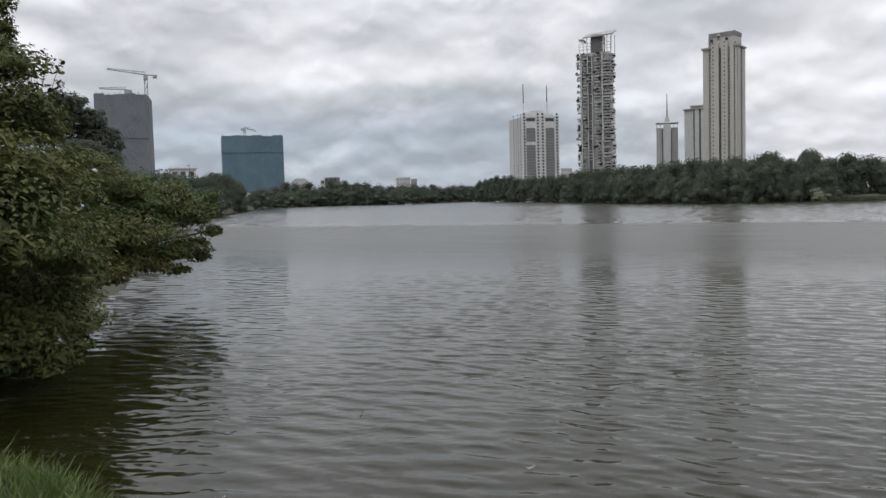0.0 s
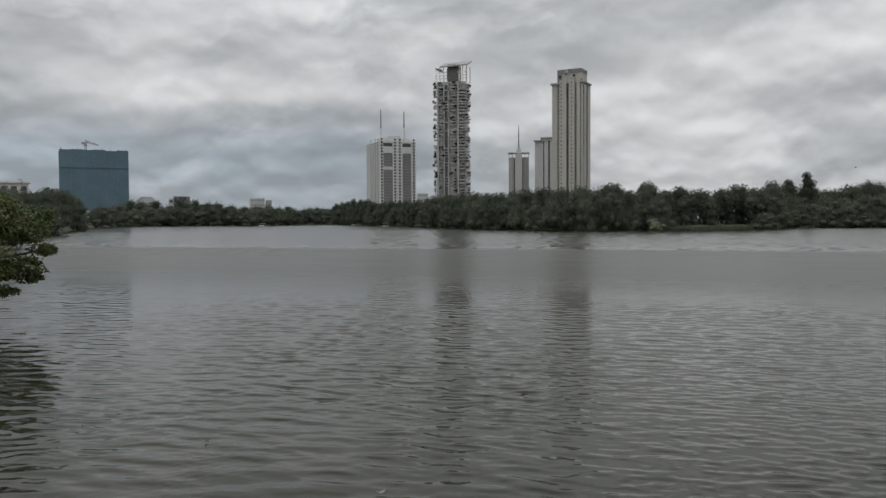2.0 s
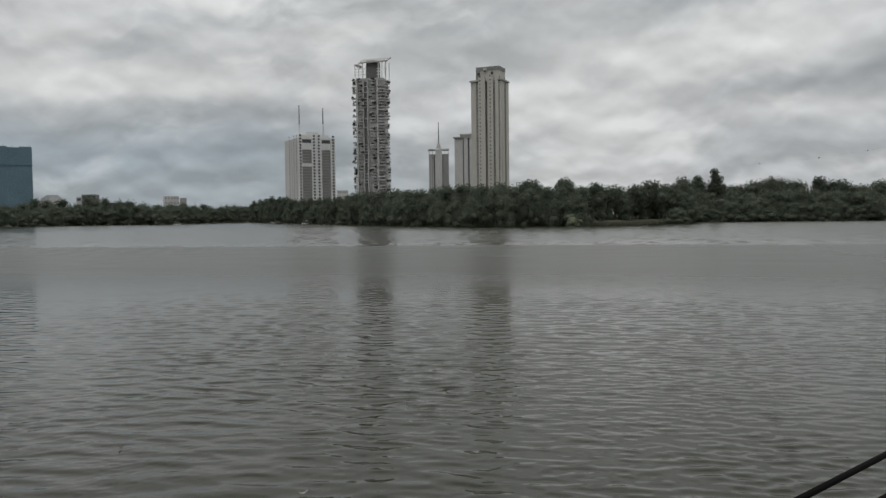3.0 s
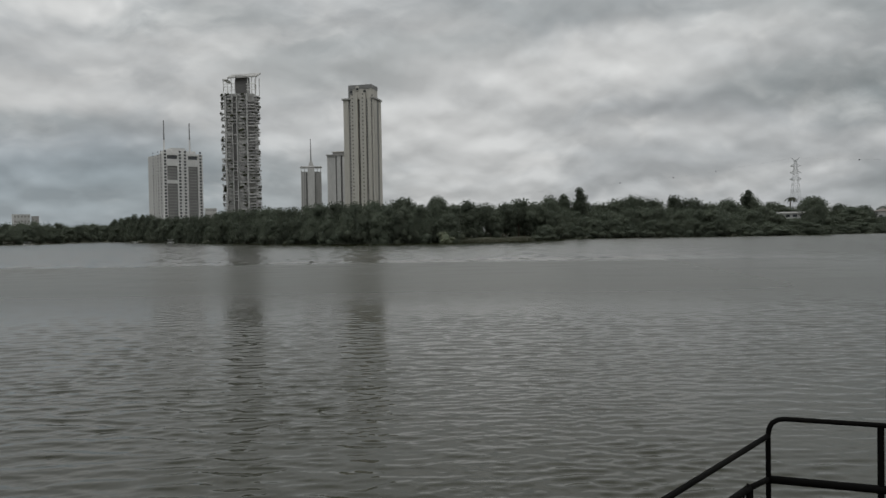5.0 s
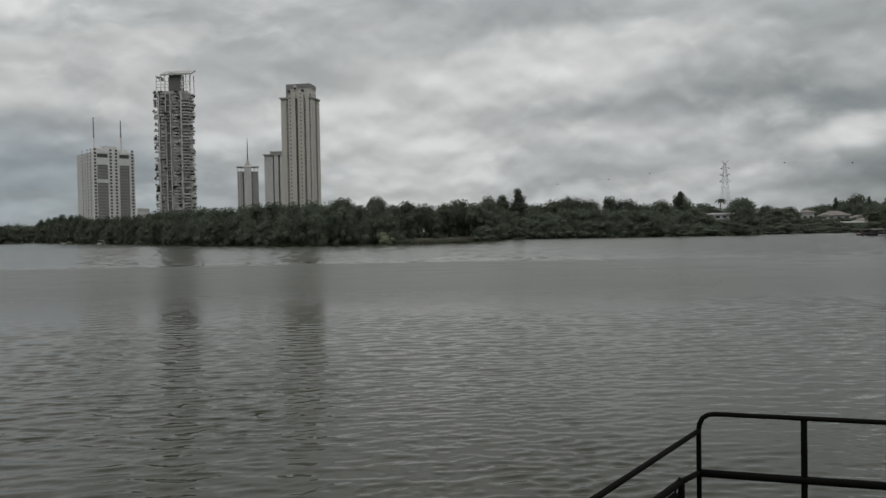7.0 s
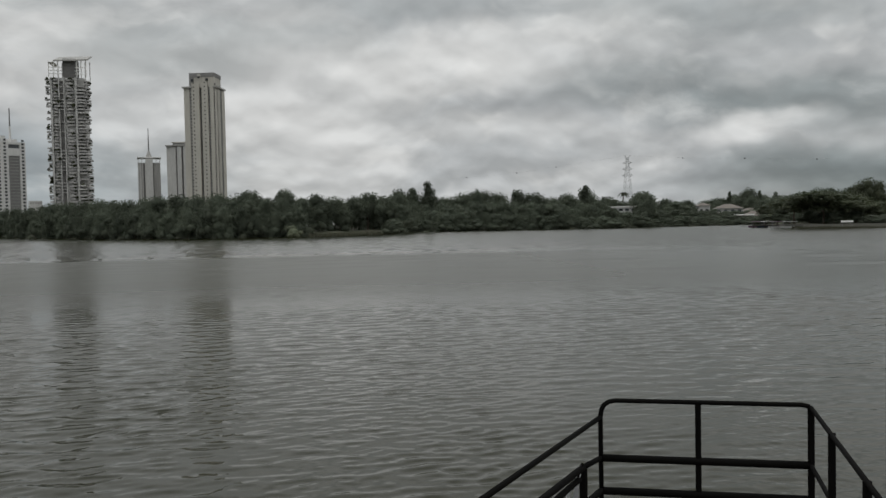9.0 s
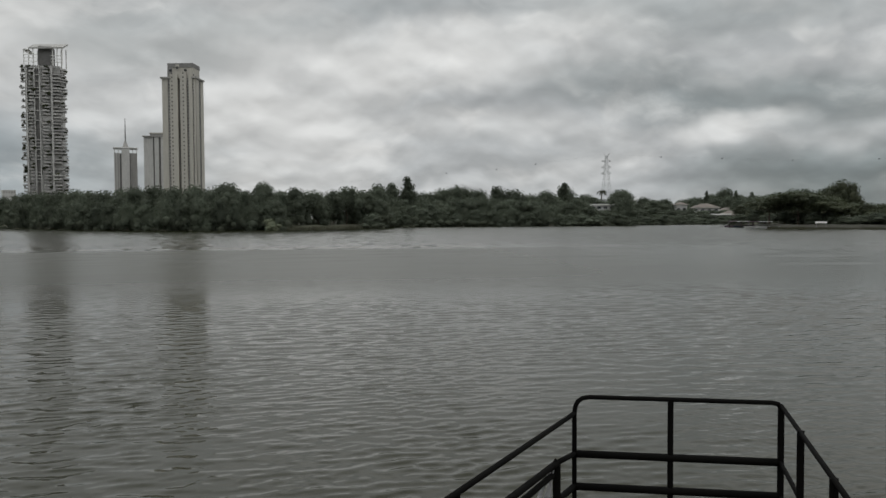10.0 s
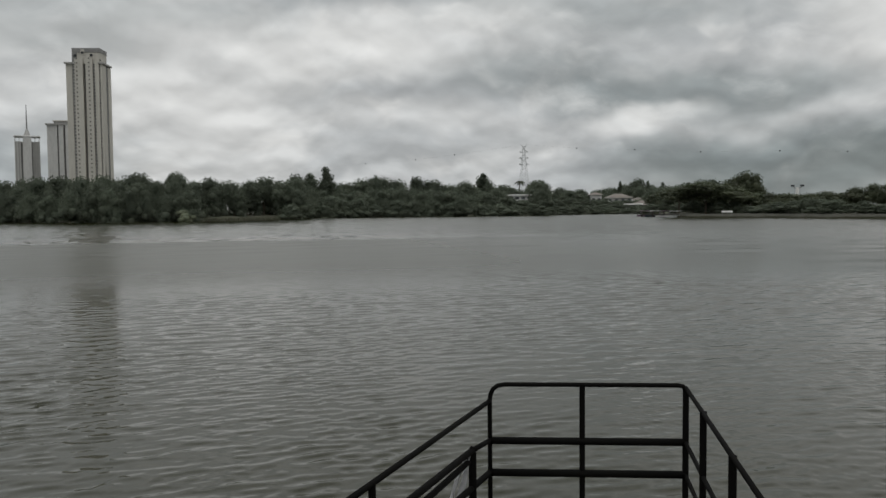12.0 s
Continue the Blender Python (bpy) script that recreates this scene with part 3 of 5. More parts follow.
# ---- trees ----
def leafy(name, lobes, cards, size, material, seed, leaf=(0.5, 1.0), core=0.8, up=0.0, level=1, top=None, inner=0.8, outer=1.06, wild=0.55, ragged=0.30, under=1.0):
    """A crown: uneven inner masses, with a shell of small folded leaf sprays. lobes: centre and radii."""
    rng = np.random.default_rng(seed)
    verts, faces = [], []
    for x, y, z, rx, ry, rz in lobes:
        bm = bmesh.new()
        bmesh.ops.create_icosphere(bm, subdivisions=level, radius=1)
        base = len(verts)
        off = rng.uniform(0, 50)
        for v in bm.verts:
            f = core * (1 + 0.34 * noise.noise(v.co * 1.7 + Vector((off, 0, 0))) + 0.2 * noise.noise(v.co * 4 + Vector((0, off, 0))))
            verts.append((x + v.co.x * rx * f, y + v.co.y * ry * f, z + v.co.z * rz * f))
        bm.verts.index_update()
        faces += [tuple(base + v.index for v in f.verts) for f in bm.faces]
        bm.free()
    area = np.array([(l[3] * l[4] * l[5]) ** (2 / 3) for l in lobes])
    pick = rng.choice(len(lobes), cards, p=area / area.sum())
    d = rng.normal(size=(cards, 3))
    d /= np.linalg.norm(d, axis=1, keepdims=True)
    d[:, 2] = np.where(d[:, 2] < 0, d[:, 2] * under, d[:, 2])
    lob = np.array(lobes)[pick]
    off = rng.uniform(0, 50, len(lobes))[pick]
    wav = np.array([ragged * noise.noise(Vector(q) * 2.3 + Vector((o, 0, 0))) for q, o in zip(d, off)])
    c = lob[:, :3] + d * lob[:, 3:] * (rng.uniform(inner, outer, (cards, 1)) + wav[:, None])
    nrm = d + rng.normal(0, wild, (cards, 3)) + np.array((0, 0, up))
    nrm /= np.linalg.norm(nrm, axis=1, keepdims=True)
    u = np.cross(nrm, rng.normal(size=(cards, 3)))
    u /= np.linalg.norm(u, axis=1, keepdims=True)
    w = np.cross(nrm, u)
    s = size * rng.uniform(0.6, 1.4, (cards, 1))
    a, b = u * s * leaf[1], w * s * leaf[0]
    fold = nrm * s * 0.22
    quad = np.stack([c - a, c + b + fold - a * 0.15, c + a, c - b + fold - a * 0.15], 1).reshape(-1, 3)
    base = len(verts)
    verts += [tuple(q) for q in quad]
    for i in range(cards):
        k = base + 4 * i
        faces += [(k, k + 1, k + 2), (k, k + 2, k + 3)]
    if top:
        k = top / float(np.percentile([v[2] for v in verts], 99.7))
        verts = [(x, y, z * k) for x, y, z in verts]
    me = bpy.data.meshes.new(name)
    me.from_pydata(verts, [], faces)
    me.materials.append(material)
    return smooth(me)


def trunk_mesh(height, r, limbs, seed):
    """A tapered, slightly crooked trunk with limbs that reach into the crown."""
    rng = random.Random(seed)
    bm = bmesh.new()
    p, n = Vector((0, 0, -0.15)), 5
    nodes = [p]
    for i in range(n):
        q = Vector((rng.uniform(-1, 1) * r * 0.8, rng.uniform(-1, 1) * r * 0.8, height * (i + 1) / n))
        rod(bm, p, q, r * (1 - 0.14 * i), r * (1 - 0.14 * (i + 1)), 7)
        p = q
        nodes.append(q)
    for i in range(limbs):
        a = nodes[rng.choice((2, 3, 4))]
        ang = i * 2.4 + rng.uniform(0, 0.8)
        b = a + Vector((math.cos(ang), math.sin(ang), 0.7)) * height * rng.uniform(0.25, 0.4)
        rod(bm, a, b, r * 0.42, r * 0.12, 6)
    return mesh_of("trunk", bm, BARK)


def lobes_of(seed, kind):
    """Unit-height crowns, about one wide, of several growth forms."""
    rng = random.Random(seed)
    out = []

    def put(q, z, r, squash=0.85):
        a = rng.uniform(0, 6.28)
        out.append((q * math.cos(a), q * math.sin(a), z, r * rng.uniform(0.85, 1.25), r * rng.uniform(0.85, 1.25), r * squash))

    if kind == "mound":        # leaves down to the water
        for i in range(9):
            put(rng.uniform(0.20, 0.38), rng.uniform(0.06, 0.36), rng.uniform(0.17, 0.25))
        for i in range(8):
            put(rng.uniform(0.0, 0.27), rng.uniform(0.42, 0.74), rng.uniform(0.15, 0.25))
        out.append((0, 0, 0.4, 0.38, 0.38, 0.42))
    elif kind == "round":
        for i in range(8):
            put(rng.uniform(0.20, 0.36), rng.uniform(0.38, 0.64), rng.uniform(0.15, 0.22))
        for i in range(8):
            put(rng.uniform(0.0, 0.24), rng.uniform(0.60, 0.82), rng.uniform(0.14, 0.22))
        out.append((0, 0, 0.58, 0.36, 0.36, 0.32))
    elif kind == "tall":
        for i in range(15):
            z = 0.25 + 0.05 * i
            put(rng.uniform(0.02, 0.16 * (1.1 - i / 15)), z, rng.uniform(0.10, 0.17) * (1.15 - 0.6 * (i / 15)))
    else:                      # flat, spreading
        for i in range(18):
            put(rng.uniform(0.1, 0.52), rng.uniform(0.50, 0.84), rng.uniform(0.14, 0.21), 0.6)
        out.append((0, 0, 0.66, 0.42, 0.42, 0.22))
    return out


def tree_kind(name, kind, seed, material, label, cards=3000, size=0.024):
    """A tree of unit height, kept below the ground's far side until it is copied to its places."""
    ob = thing(name, (0, 0, 0), 0, label, "tree")
    part("trunk", trunk_mesh(0.62, 0.022, 4, seed), BARK, ob)
    part("crown", leafy("crown", lobes_of(seed, kind), cards, size, material, seed, core=0.60, up=0.15, top=1.0, inner=0.72, outer=1.05, wild=0.7, ragged=0.26), material, ob)
    return ob


KINDS = {}
for kname, form, leafs, label, many in (
        ("mangrove_tree", "mound", LEAF_DARK, "dark green mangrove tree leaning over the lake edge", 3),
        ("broadleaf_tree", "round", LEAF_DARK, "dark round-crowned broadleaf tree on the shore", 3),
        ("slender_tree", "tall", LEAF_DARK, "slender dark tree standing above its neighbours", 2),
        ("park_tree", "round", LEAF_PARK, "leafy green park tree near the lakeside lawn", 2),
        ("rain_tree", "flat", LEAF_PARK, "broad spreading rain tree on the lakeside lawn", 2)):
    KINDS[kname] = [[kname, form, 11 + 7 * i + len(KINDS) * 31, leafs, label, None] for i in range(many)]
tree_rng = random.Random(4)


def plant(kname, az, d, top, width=None, base=None, group="trees along the shore"):
    """A tree with its top at that elevation, or at that many metres if it is a tuple's single value."""
    proto = tree_rng.choice(KINDS[kname])
    foot = 0.5 if base is None else base
    hgt = (top[0] if isinstance(top, tuple) else high(top, d)) - foot
    wid = width or hgt * tree_rng.uniform(0.85, 1.15)
    m = Matrix.Translation(P(az, d, foot)) @ pose(0, 0, 0, 0, 0, tree_rng.uniform(0, 360)) @ Matrix.Diagonal((wid, wid, hgt, 1))
    if proto[5] is None:
        proto[5] = tree_kind(*proto[:5])
        proto[5].matrix_basis = m
        return tagged(proto[5], group=group)
    ob = copy_thing(proto[5], Matrix())
    ob.matrix_basis = m
    return tagged(ob, group=group)


# the skyline of the wooded headland and the shores: bearing, elevation of the tree tops
SKYLINE = [(-20, 2.6), (-17.6, 2.3), (-15.7, 2.0), (-14.3, 1.2), (-12.5, 1.1), (-10.8, 1.5), (-9, 1.1), (-7.9, 1.75), (-6.9, 1.25), (-5.7, 1.3), (-4.6, 0.9), (-3.2, 1.15), (-1, 0.9), (1, 0.85),
           (2.3, 0.95), (3.5, 1.4), (4.8, 1.55), (6.4, 1.3), (8.8, 1.4), (10, 1.75), (12, 1.9), (13, 2.15), (13.9, 1.75), (16.5, 2.2), (18.5, 2.2), (20.2, 2.4), (21.3, 2.1), (22.5, 2.5), (23.5, 1.95),
           (25, 2.6), (26.3, 1.9), (27.1, 2.2), (29, 1.85), (30.7, 2.2), (31.6, 1.85), (33, 2.5), (36.5, 1.95), (38.8, 2.3), (40, 2.1), (41.4, 2.3), (43.6, 1.7), (45, 2.0), (46.3, 2.35), (47.6, 1.6), (48.3, 1.1), (50.2, 1.85)]

SKYLINE = [(a, e + 0.07) for a, e in SKYLINE]


def wood():
    # the headland: leaves down to the water in front, tall crowns behind
    az = 2.6
    while az < 33.2:
        d = far(az)
        step = 3.8 / d * 57.3
        hgt = 0.55 * (along(SKYLINE, az) + 0.4)
        spit = 6.5 + 1.4 * (az - 26.2) if az > 26.2 else 0
        if az < 27:
            plant("mangrove_tree", az, d - 0.9 + spit + tree_rng.uniform(0, 1.4), hgt - 0.15 + tree_rng.uniform(-0.25, 0.25), tree_rng.uniform(6, 9), -0.5)
        plant("mangrove_tree", az + step * 0.4, d + 9 + spit + tree_rng.uniform(0, 3), along(SKYLINE, az) - 0.35 + tree_rng.uniform(-0.35, 0.1), tree_rng.uniform(7, 10), 0.6)
        az += step * tree_rng.uniform(0.9, 1.3)
    az = 2.8
    while az < 32.9:
        d = far(az) + 20
        plant("broadleaf_tree", az, d, along(SKYLINE, az) + tree_rng.uniform(-0.12, 0.06), tree_rng.uniform(9, 12), 0.8)
        az += 4.6 / d * 57.3
    # the wooded shore behind the headland
    az = 32.5
    while az < 51:
        d = far(az) + 1.0
        plant("mangrove_tree", az, d, 0.45 + tree_rng.uniform(-0.3, 0.4), tree_rng.uniform(8, 11), -0.5)
        open_view = 48.3 < az < 49.9
        plant("mangrove_tree", az + 0.5, d + 14, 0.55 if open_view else 1.2 + tree_rng.uniform(-0.3, 0.35), tree_rng.uniform(9, 12), 0.8)
        plant("mangrove_tree", az - 0.2, d + 30, 0.6 if open_view else 1.35 + tree_rng.uniform(-0.2, 0.2), tree_rng.uniform(10, 13), 0.8)
        plant("broadleaf_tree", az + 0.2, d + 45, along(SKYLINE, az) + tree_rng.uniform(-0.15, 0.05), tree_rng.uniform(11, 15), 1.2)
        az += 1.25 * tree_rng.uniform(0.85, 1.15)
    for a, e in ((33.05, 2.5), (35.1, 3.0), (34.0, 2.55), (46.3, 2.45), (38.6, 2.35), (25.0, 2.65), (22.4, 2.55)):
        plant("slender_tree" if a in (35.1, 46.3, 34.0) else "broadleaf_tree", a, 300 if a > 33 else far(a) + 24, e, 9 if a not in (35.1, 46.3, 34.0) else 15, 1.0)
    # the western shore and the far end of the lake
    az = -19.5
    while az < -13.6:
        d = far(az) + 5
        plant("broadleaf_tree", az, d + 12, along(SKYLINE, az) + tree_rng.uniform(-0.2, 0.05), tree_rng.uniform(9, 13), 0.8)
        plant("mangrove_tree", az + 0.3, d, 1.5 + tree_rng.uniform(-0.25, 0.25), tree_rng.uniform(8, 10), 0.2)
        az += 8.0 / d * 57.3 * 0.7
    az = -13.2
    while az < 3.2:
        d = far(az) + 8
        plant("mangrove_tree", az, d - 5, min(0.95, along(SKYLINE, az) + 0.1) + tree_rng.uniform(-0.2, 0.1), tree_rng.uniform(15, 20), 0.2)
        plant("mangrove_tree", az + 0.4, d + 40, along(SKYLINE, az) + tree_rng.uniform(-0.15, 0.12), tree_rng.uniform(15, 21), 1.0)
        az += 0.8 * tree_rng.uniform(0.85, 1.15)


wood()
for az_w, d_w, el_w in ((-18.6, 175, 2.3), (-17.9, 185, 2.15), (-17.2, 200, 2.05), (-16.6, 215, 2.0), (-16.1, 240, 2.25), (-15.5, 270, 2.2), (-15.0, 300, 2.1), (-14.4, 360, 1.7)):
    plant("broadleaf_tree", az_w, d_w, el_w, 9, 0.8)


# ---- the towers across the water ----
def stack(name, bm, material, parent, columns, floors, z0, storey):
    """One part for each window, all sharing a mesh."""
    me = mesh_of(name, bm, material)
    for i in range(floors):
        for x, y, turn in columns:
            ob = part(name, me, material, parent)
            ob.matrix_basis = pose(x, y, z0 + i * storey, 0, 0, turn)


def cream_tower():
    """Tall flat slab with shoulders, deep vertical slots and a stepped cap."""
    d = 850
    ob = thing("residential_tower", P(19.62, d, 3), -19.62 - 20, "tall cream residential tower with vertical slots and stepped cap", "tower")
    hb, ht = high(9.45, d) - 3, high(10.42, d) - 3
    W, Q = 34.0, 24.0
    x0, y0 = -W / 2, -Q / 2
    bays = [(0, 5.8, 0.6), (8.2, 16.0, 0), (18.8, 25.2, -0.8), (27.2, 31.0, 0), (32.8, 34, 0.4)]
    # slot shade is put into the darker grey behind the bays
    part("wall", boxes((x0 + 0.4, x0 + W - 0.4, y0 + 3.6, y0 + Q, 0, hb)), DARKWALL, ob, "recessed slot wall, shade put into its grey")
    for a, b, back in bays:
        part("wall_bay", boxes((x0 + a, x0 + b, y0 + back, y0 + 4, 0, hb + (0 if a in (0, 32.8) else 4.5))), CREAM, ob)
    # shallow window strips between the bays
    for a, b in ((5.8, 8.2), (25.2, 27.2), (31.0, 32.8)):
        part("window_strip", boxes((x0 + a, x0 + b, y0 + 1.2, y0 + 3.7, 0, hb)), GREYWALL, ob)
    for a, b in ((0, 10.2), (15.2, 24)):
        part("side_bay", boxes((x0 + W - 2, x0 + W, y0 + a + 0.5, y0 + b, 0, hb - 1)), CREAM, ob)
    part("window_strip", boxes((x0 + W - 2, x0 + W - 0.5, y0 + 10.2, y0 + 15.2, 0, hb - 1)), GREYWALL, ob)
    part("cap", boxes((x0 + 6.2, x0 + 31.5, y0 + 1, y0 + 20, hb, ht - 4.2)), CREAM, ob)
    part("cornice", boxes((x0 + 5.9, x0 + 31.8, y0 + 0.6, y0 + 20.3, ht - 4.2, ht)), SLOTWALL, ob, "dark grey roof band")
    part("cap_panel", boxes((x0 + 5.8, x0 + 10.5, y0 + 0.7, y0 + 1.2, hb + 1.0, ht - 4.3)), SLOTWALL, ob)
    part("cap_gable", boxes((x0 + 14.2, x0 + 17.6, y0 + 0.3, y0 + 2, ht - 6.5, ht - 1.2)), CREAM, ob)
    for a, b in ((-1.2, 8.6), (30.4, W + 1.2)):
        part("shoulder_ledge", boxes((x0 + a, x0 + b, y0 - 1.0, y0 + Q + 0.4, hb - 0.3, hb + 1.3)), GREYWALL, ob)
    strip = boxes((-0.85, 0.85, -0.12, 0.12, -0.95, 0.95))
    stack("window", strip, HAZEPANE, ob, [(x0 + 7.0, y0 + 1.15, 0), (x0 + 26.2, y0 + 1.15, 0), (x0 + 31.9, y0 + 1.15, 0)], 46, 5, 3.1)
    win = boxes((-0.65, 0.65, -0.12, 0.12, -0.8, 0.8))
    stack("window", win, HAZEPANE, ob, [(x0 + 10.4, y0, 0), (x0 + 22.0, y0 - 0.8, 0)], 36, 6, 4.0)
    side = boxes((-0.12, 0.12, -0.9, 0.9, -0.95, 0.95))
    stack("window", side, HAZEPANE, ob, [(x0 + W - 0.45, y0 + 12.7, 0)], 46, 5, 3.1)
    for x, z in ((9.0, 7.0), (15.9, 4.4), (24.0, 6.8)):
        part("cap_window", boxes((x0 + x - 1.2, x0 + x + 1.2, y0 + 0.1, y0 + 1.1, ht - z - 1.1, ht - z + 1.0)), HOLLOW, ob)


def slotted_block(name, az, d, wid, dep, turn, top, label):
    ob = thing(name, P(az, d, 3), -az + turn, label, "tower")
    h = high(top, d) - 3
    return ob, h


def pale_tower():
    """The neighbour, half hidden behind the tall slab."""
    d = 980
    ob, h = slotted_block("residential_tower", 18.0, d, 30, 24, -15, 5.55, "pale residential tower partly hidden behind a taller one")
    # the gaps between bays get their shade from this darker grey
    part("wall", boxes((-13.4, 14, -9.5, 11, 0, h)), DARKWALL, ob, "recessed slot wall, shade put into its grey")
    for a, b in ((-14, -3.6), (-1.8, 3.0), (5.2, 14)):
        part("wall_bay", boxes((a, b, -11.5 if a > -4 else -10.6, -6, 0, h)), PALEWALL, ob)
    part("roof_ledge", boxes((-15.2, 15, -12.2, 12, h, h + 1.4)), GREYWALL, ob)
    part("roof_house", boxes((-8, 10, -6, 8, h + 1.4, h + 4.4)), GREYWALL, ob)
    part("roof_ledge", boxes((-9, 11, -7, 9, h + 4.4, h + 5.4)), CREAM, ob)


def masted_tower():
    """The small tower with a flat crown slab on stilts and one mast."""
    d = 1100
    ob, h = slotted_block("office_tower", 15.9, d, 28, 26, 0, 4.45, "grey office tower with one mast")
    hs = high(4.82, d) - 3
    part("wall", boxes((-13.8, -4.5, -8, 12, 0, h)), PALEWALL, ob)
    part("wall", boxes((-4.6, 4.6, -13, 12, 0, h + 5)), PALEWALL, ob, "pale grey central shaft")
    # right flank in a darker grey than the left
    part("wall", boxes((4.5, 13.8, -8, 12, 0, h)), GREYWALL, ob, "darker grey right flank")
    # flat dark strips on the flanks beside the shaft
    for x in (-6.0, 5.2):
        part("dark_strip", boxes((x - 1.1, x + 0.9, -8.2, -7.9, 0, h - 1)), DARKWALL, ob)
    for x in (-12.2, -9.0, 6.2, 9.4, 12.4):
        part("mullion", boxes((x - 0.5, x + 0.5, -8.6, -8, 0, h)), GREYWALL, ob)
    part("crown_slab", boxes((-14.6, 14.6, -10, 12.5, hs - 1.2, hs)), OLDWHITE, ob)
    for x in (-13, -8.5, 8.5, 13):
        part("stilt", rods(((x, -8, h), (x, -8, hs - 1.2), 0.45)), OLDWHITE, ob)
    part("roof_cone", rod(bmesh.new(), (0, 0, hs), (0, 0, hs + 9), 4.2, 1.0, 12), GREYWALL, ob)
    top = high(6.79, d) - 3
    part("mast", rod(bmesh.new(), (0, 0, hs + 9), (0, 0, top), 0.95, 0.35), STEEL, ob)


def white_tower():
    """White apartment block with two dark glazed strips and two masts."""
    d = 900
    ob = thing("apartment_tower", P(6.88, d, 3), -6.88 + 22, "white apartment tower with dark glazed strips and two masts", "tower")
    h = high(5.62, d) - 3
    W, Q = 43.0, 43.0
    x0, y0 = -W / 2, -14.0
    part("wall", boxes((x0 + 0.3, x0 + W - 0.3, y0 + 1.6, y0 + Q, 0, h - 1)), OLDWHITE, ob)
    for a, b in ((0, 4.2), (15.4, 27.0), (37.6, 43)):
        part("wall_bay", boxes((x0 + a, x0 + b, y0, y0 + 1.8, 0, h)), OLDWHITE, ob)
    for a, b, breaks in ((4.2, 15.4, ((h - 32, h - 28.5), (h - 13.5, h - 6.2))), (27.0, 37.6, ((h - 13.5, h - 6.2),))):
        part("glazed_strip", boxes((x0 + a, x0 + b, y0 + 1.2, y0 + 1.5, 0, h - 6)), SLOTWALL, ob, "grey recessed balcony strip")
        for i in range(24):
            part("floor_slab", boxes((x0 + a, x0 + b, y0 + 0.8, y0 + 1.25, 4 + i * 3.1, 4.7 + i * 3.1)), GREYWALL, ob)
        for lo, hi in breaks:
            part("sky_lobby", boxes((x0 + a, x0 + b, y0 + 0.2, y0 + 1.7, lo, hi)), OLDWHITE, ob)
        part("top_window", boxes((x0 + a + 0.3, x0 + b - 0.3, y0 + 1.2, y0 + 1.9, h - 6, h - 2.4)), GLASS, ob)
        part("parapet", boxes((x0 + a, x0 + b, y0, y0 + 1.7, h - 2.2, h)), OLDWHITE, ob)
    win = boxes((-1.15, 1.15, -0.1, 0.1, -1.0, 1.0))
    stack("window", win, HOLLOW, ob, [(x0 + x, y0, 0) for x in (2.1, 18.0, 23.6, 40.6)], 26, 5, 3.4)
    # panels greyer than the front: the side's shade is put into the colour
    part("side_wall", boxes((x0 - 0.1, x0 + 0.4, y0 + 1.7, y0 + 19.5, 0, h - 1.2)), PALEWALL, ob, "side wall with a slot, greyed as the shaded side")
    part("side_wall", boxes((x0 - 0.1, x0 + 0.4, y0 + 21.0, y0 + Q - 0.2, 0, h - 1.2)), PALEWALL, ob, "side wall with a slot, greyed as the shaded side")
    part("side_slot", boxes((x0 + 0.2, x0 + 0.35, y0 + 19.5, y0 + 21.0, 0, h - 1.2)), SLOTWALL, ob)
    side = boxes((-0.1, 0.1, -0.8, 0.8, -0.9, 0.9))
    stack("window", side, HOLLOW, ob, [(x0 - 0.12, y0 + y, 0) for y in (6, 14, 28)], 26, 5, 3.4)
    part("roof_house", boxes((x0 + 11, x0 + 26, y0 + 4, y0 + 20, h - 1, h + 6)), OLDWHITE, ob)
    part("roof_house", boxes((x0 + 5, x0 + 38, y0 + 6, y0 + 22, h - 1, h + 3.4)), OLDWHITE, ob)
    for x, y, e in ((x0 + 9.5, y0 + 21, 7.95), (x0 + 31.5, y0 + 6, 7.75)):
        top = high(e, d) - 3
        part("mast", rod(bmesh.new(), (x, y, h - 1), (x, y, h + 16), 1.25, 0.85), OLDWHITE, ob)
        part("mast_tip", rod(bmesh.new(), (x, y, h + 16), (x, y, top), 0.75, 0.5), STEEL, ob)


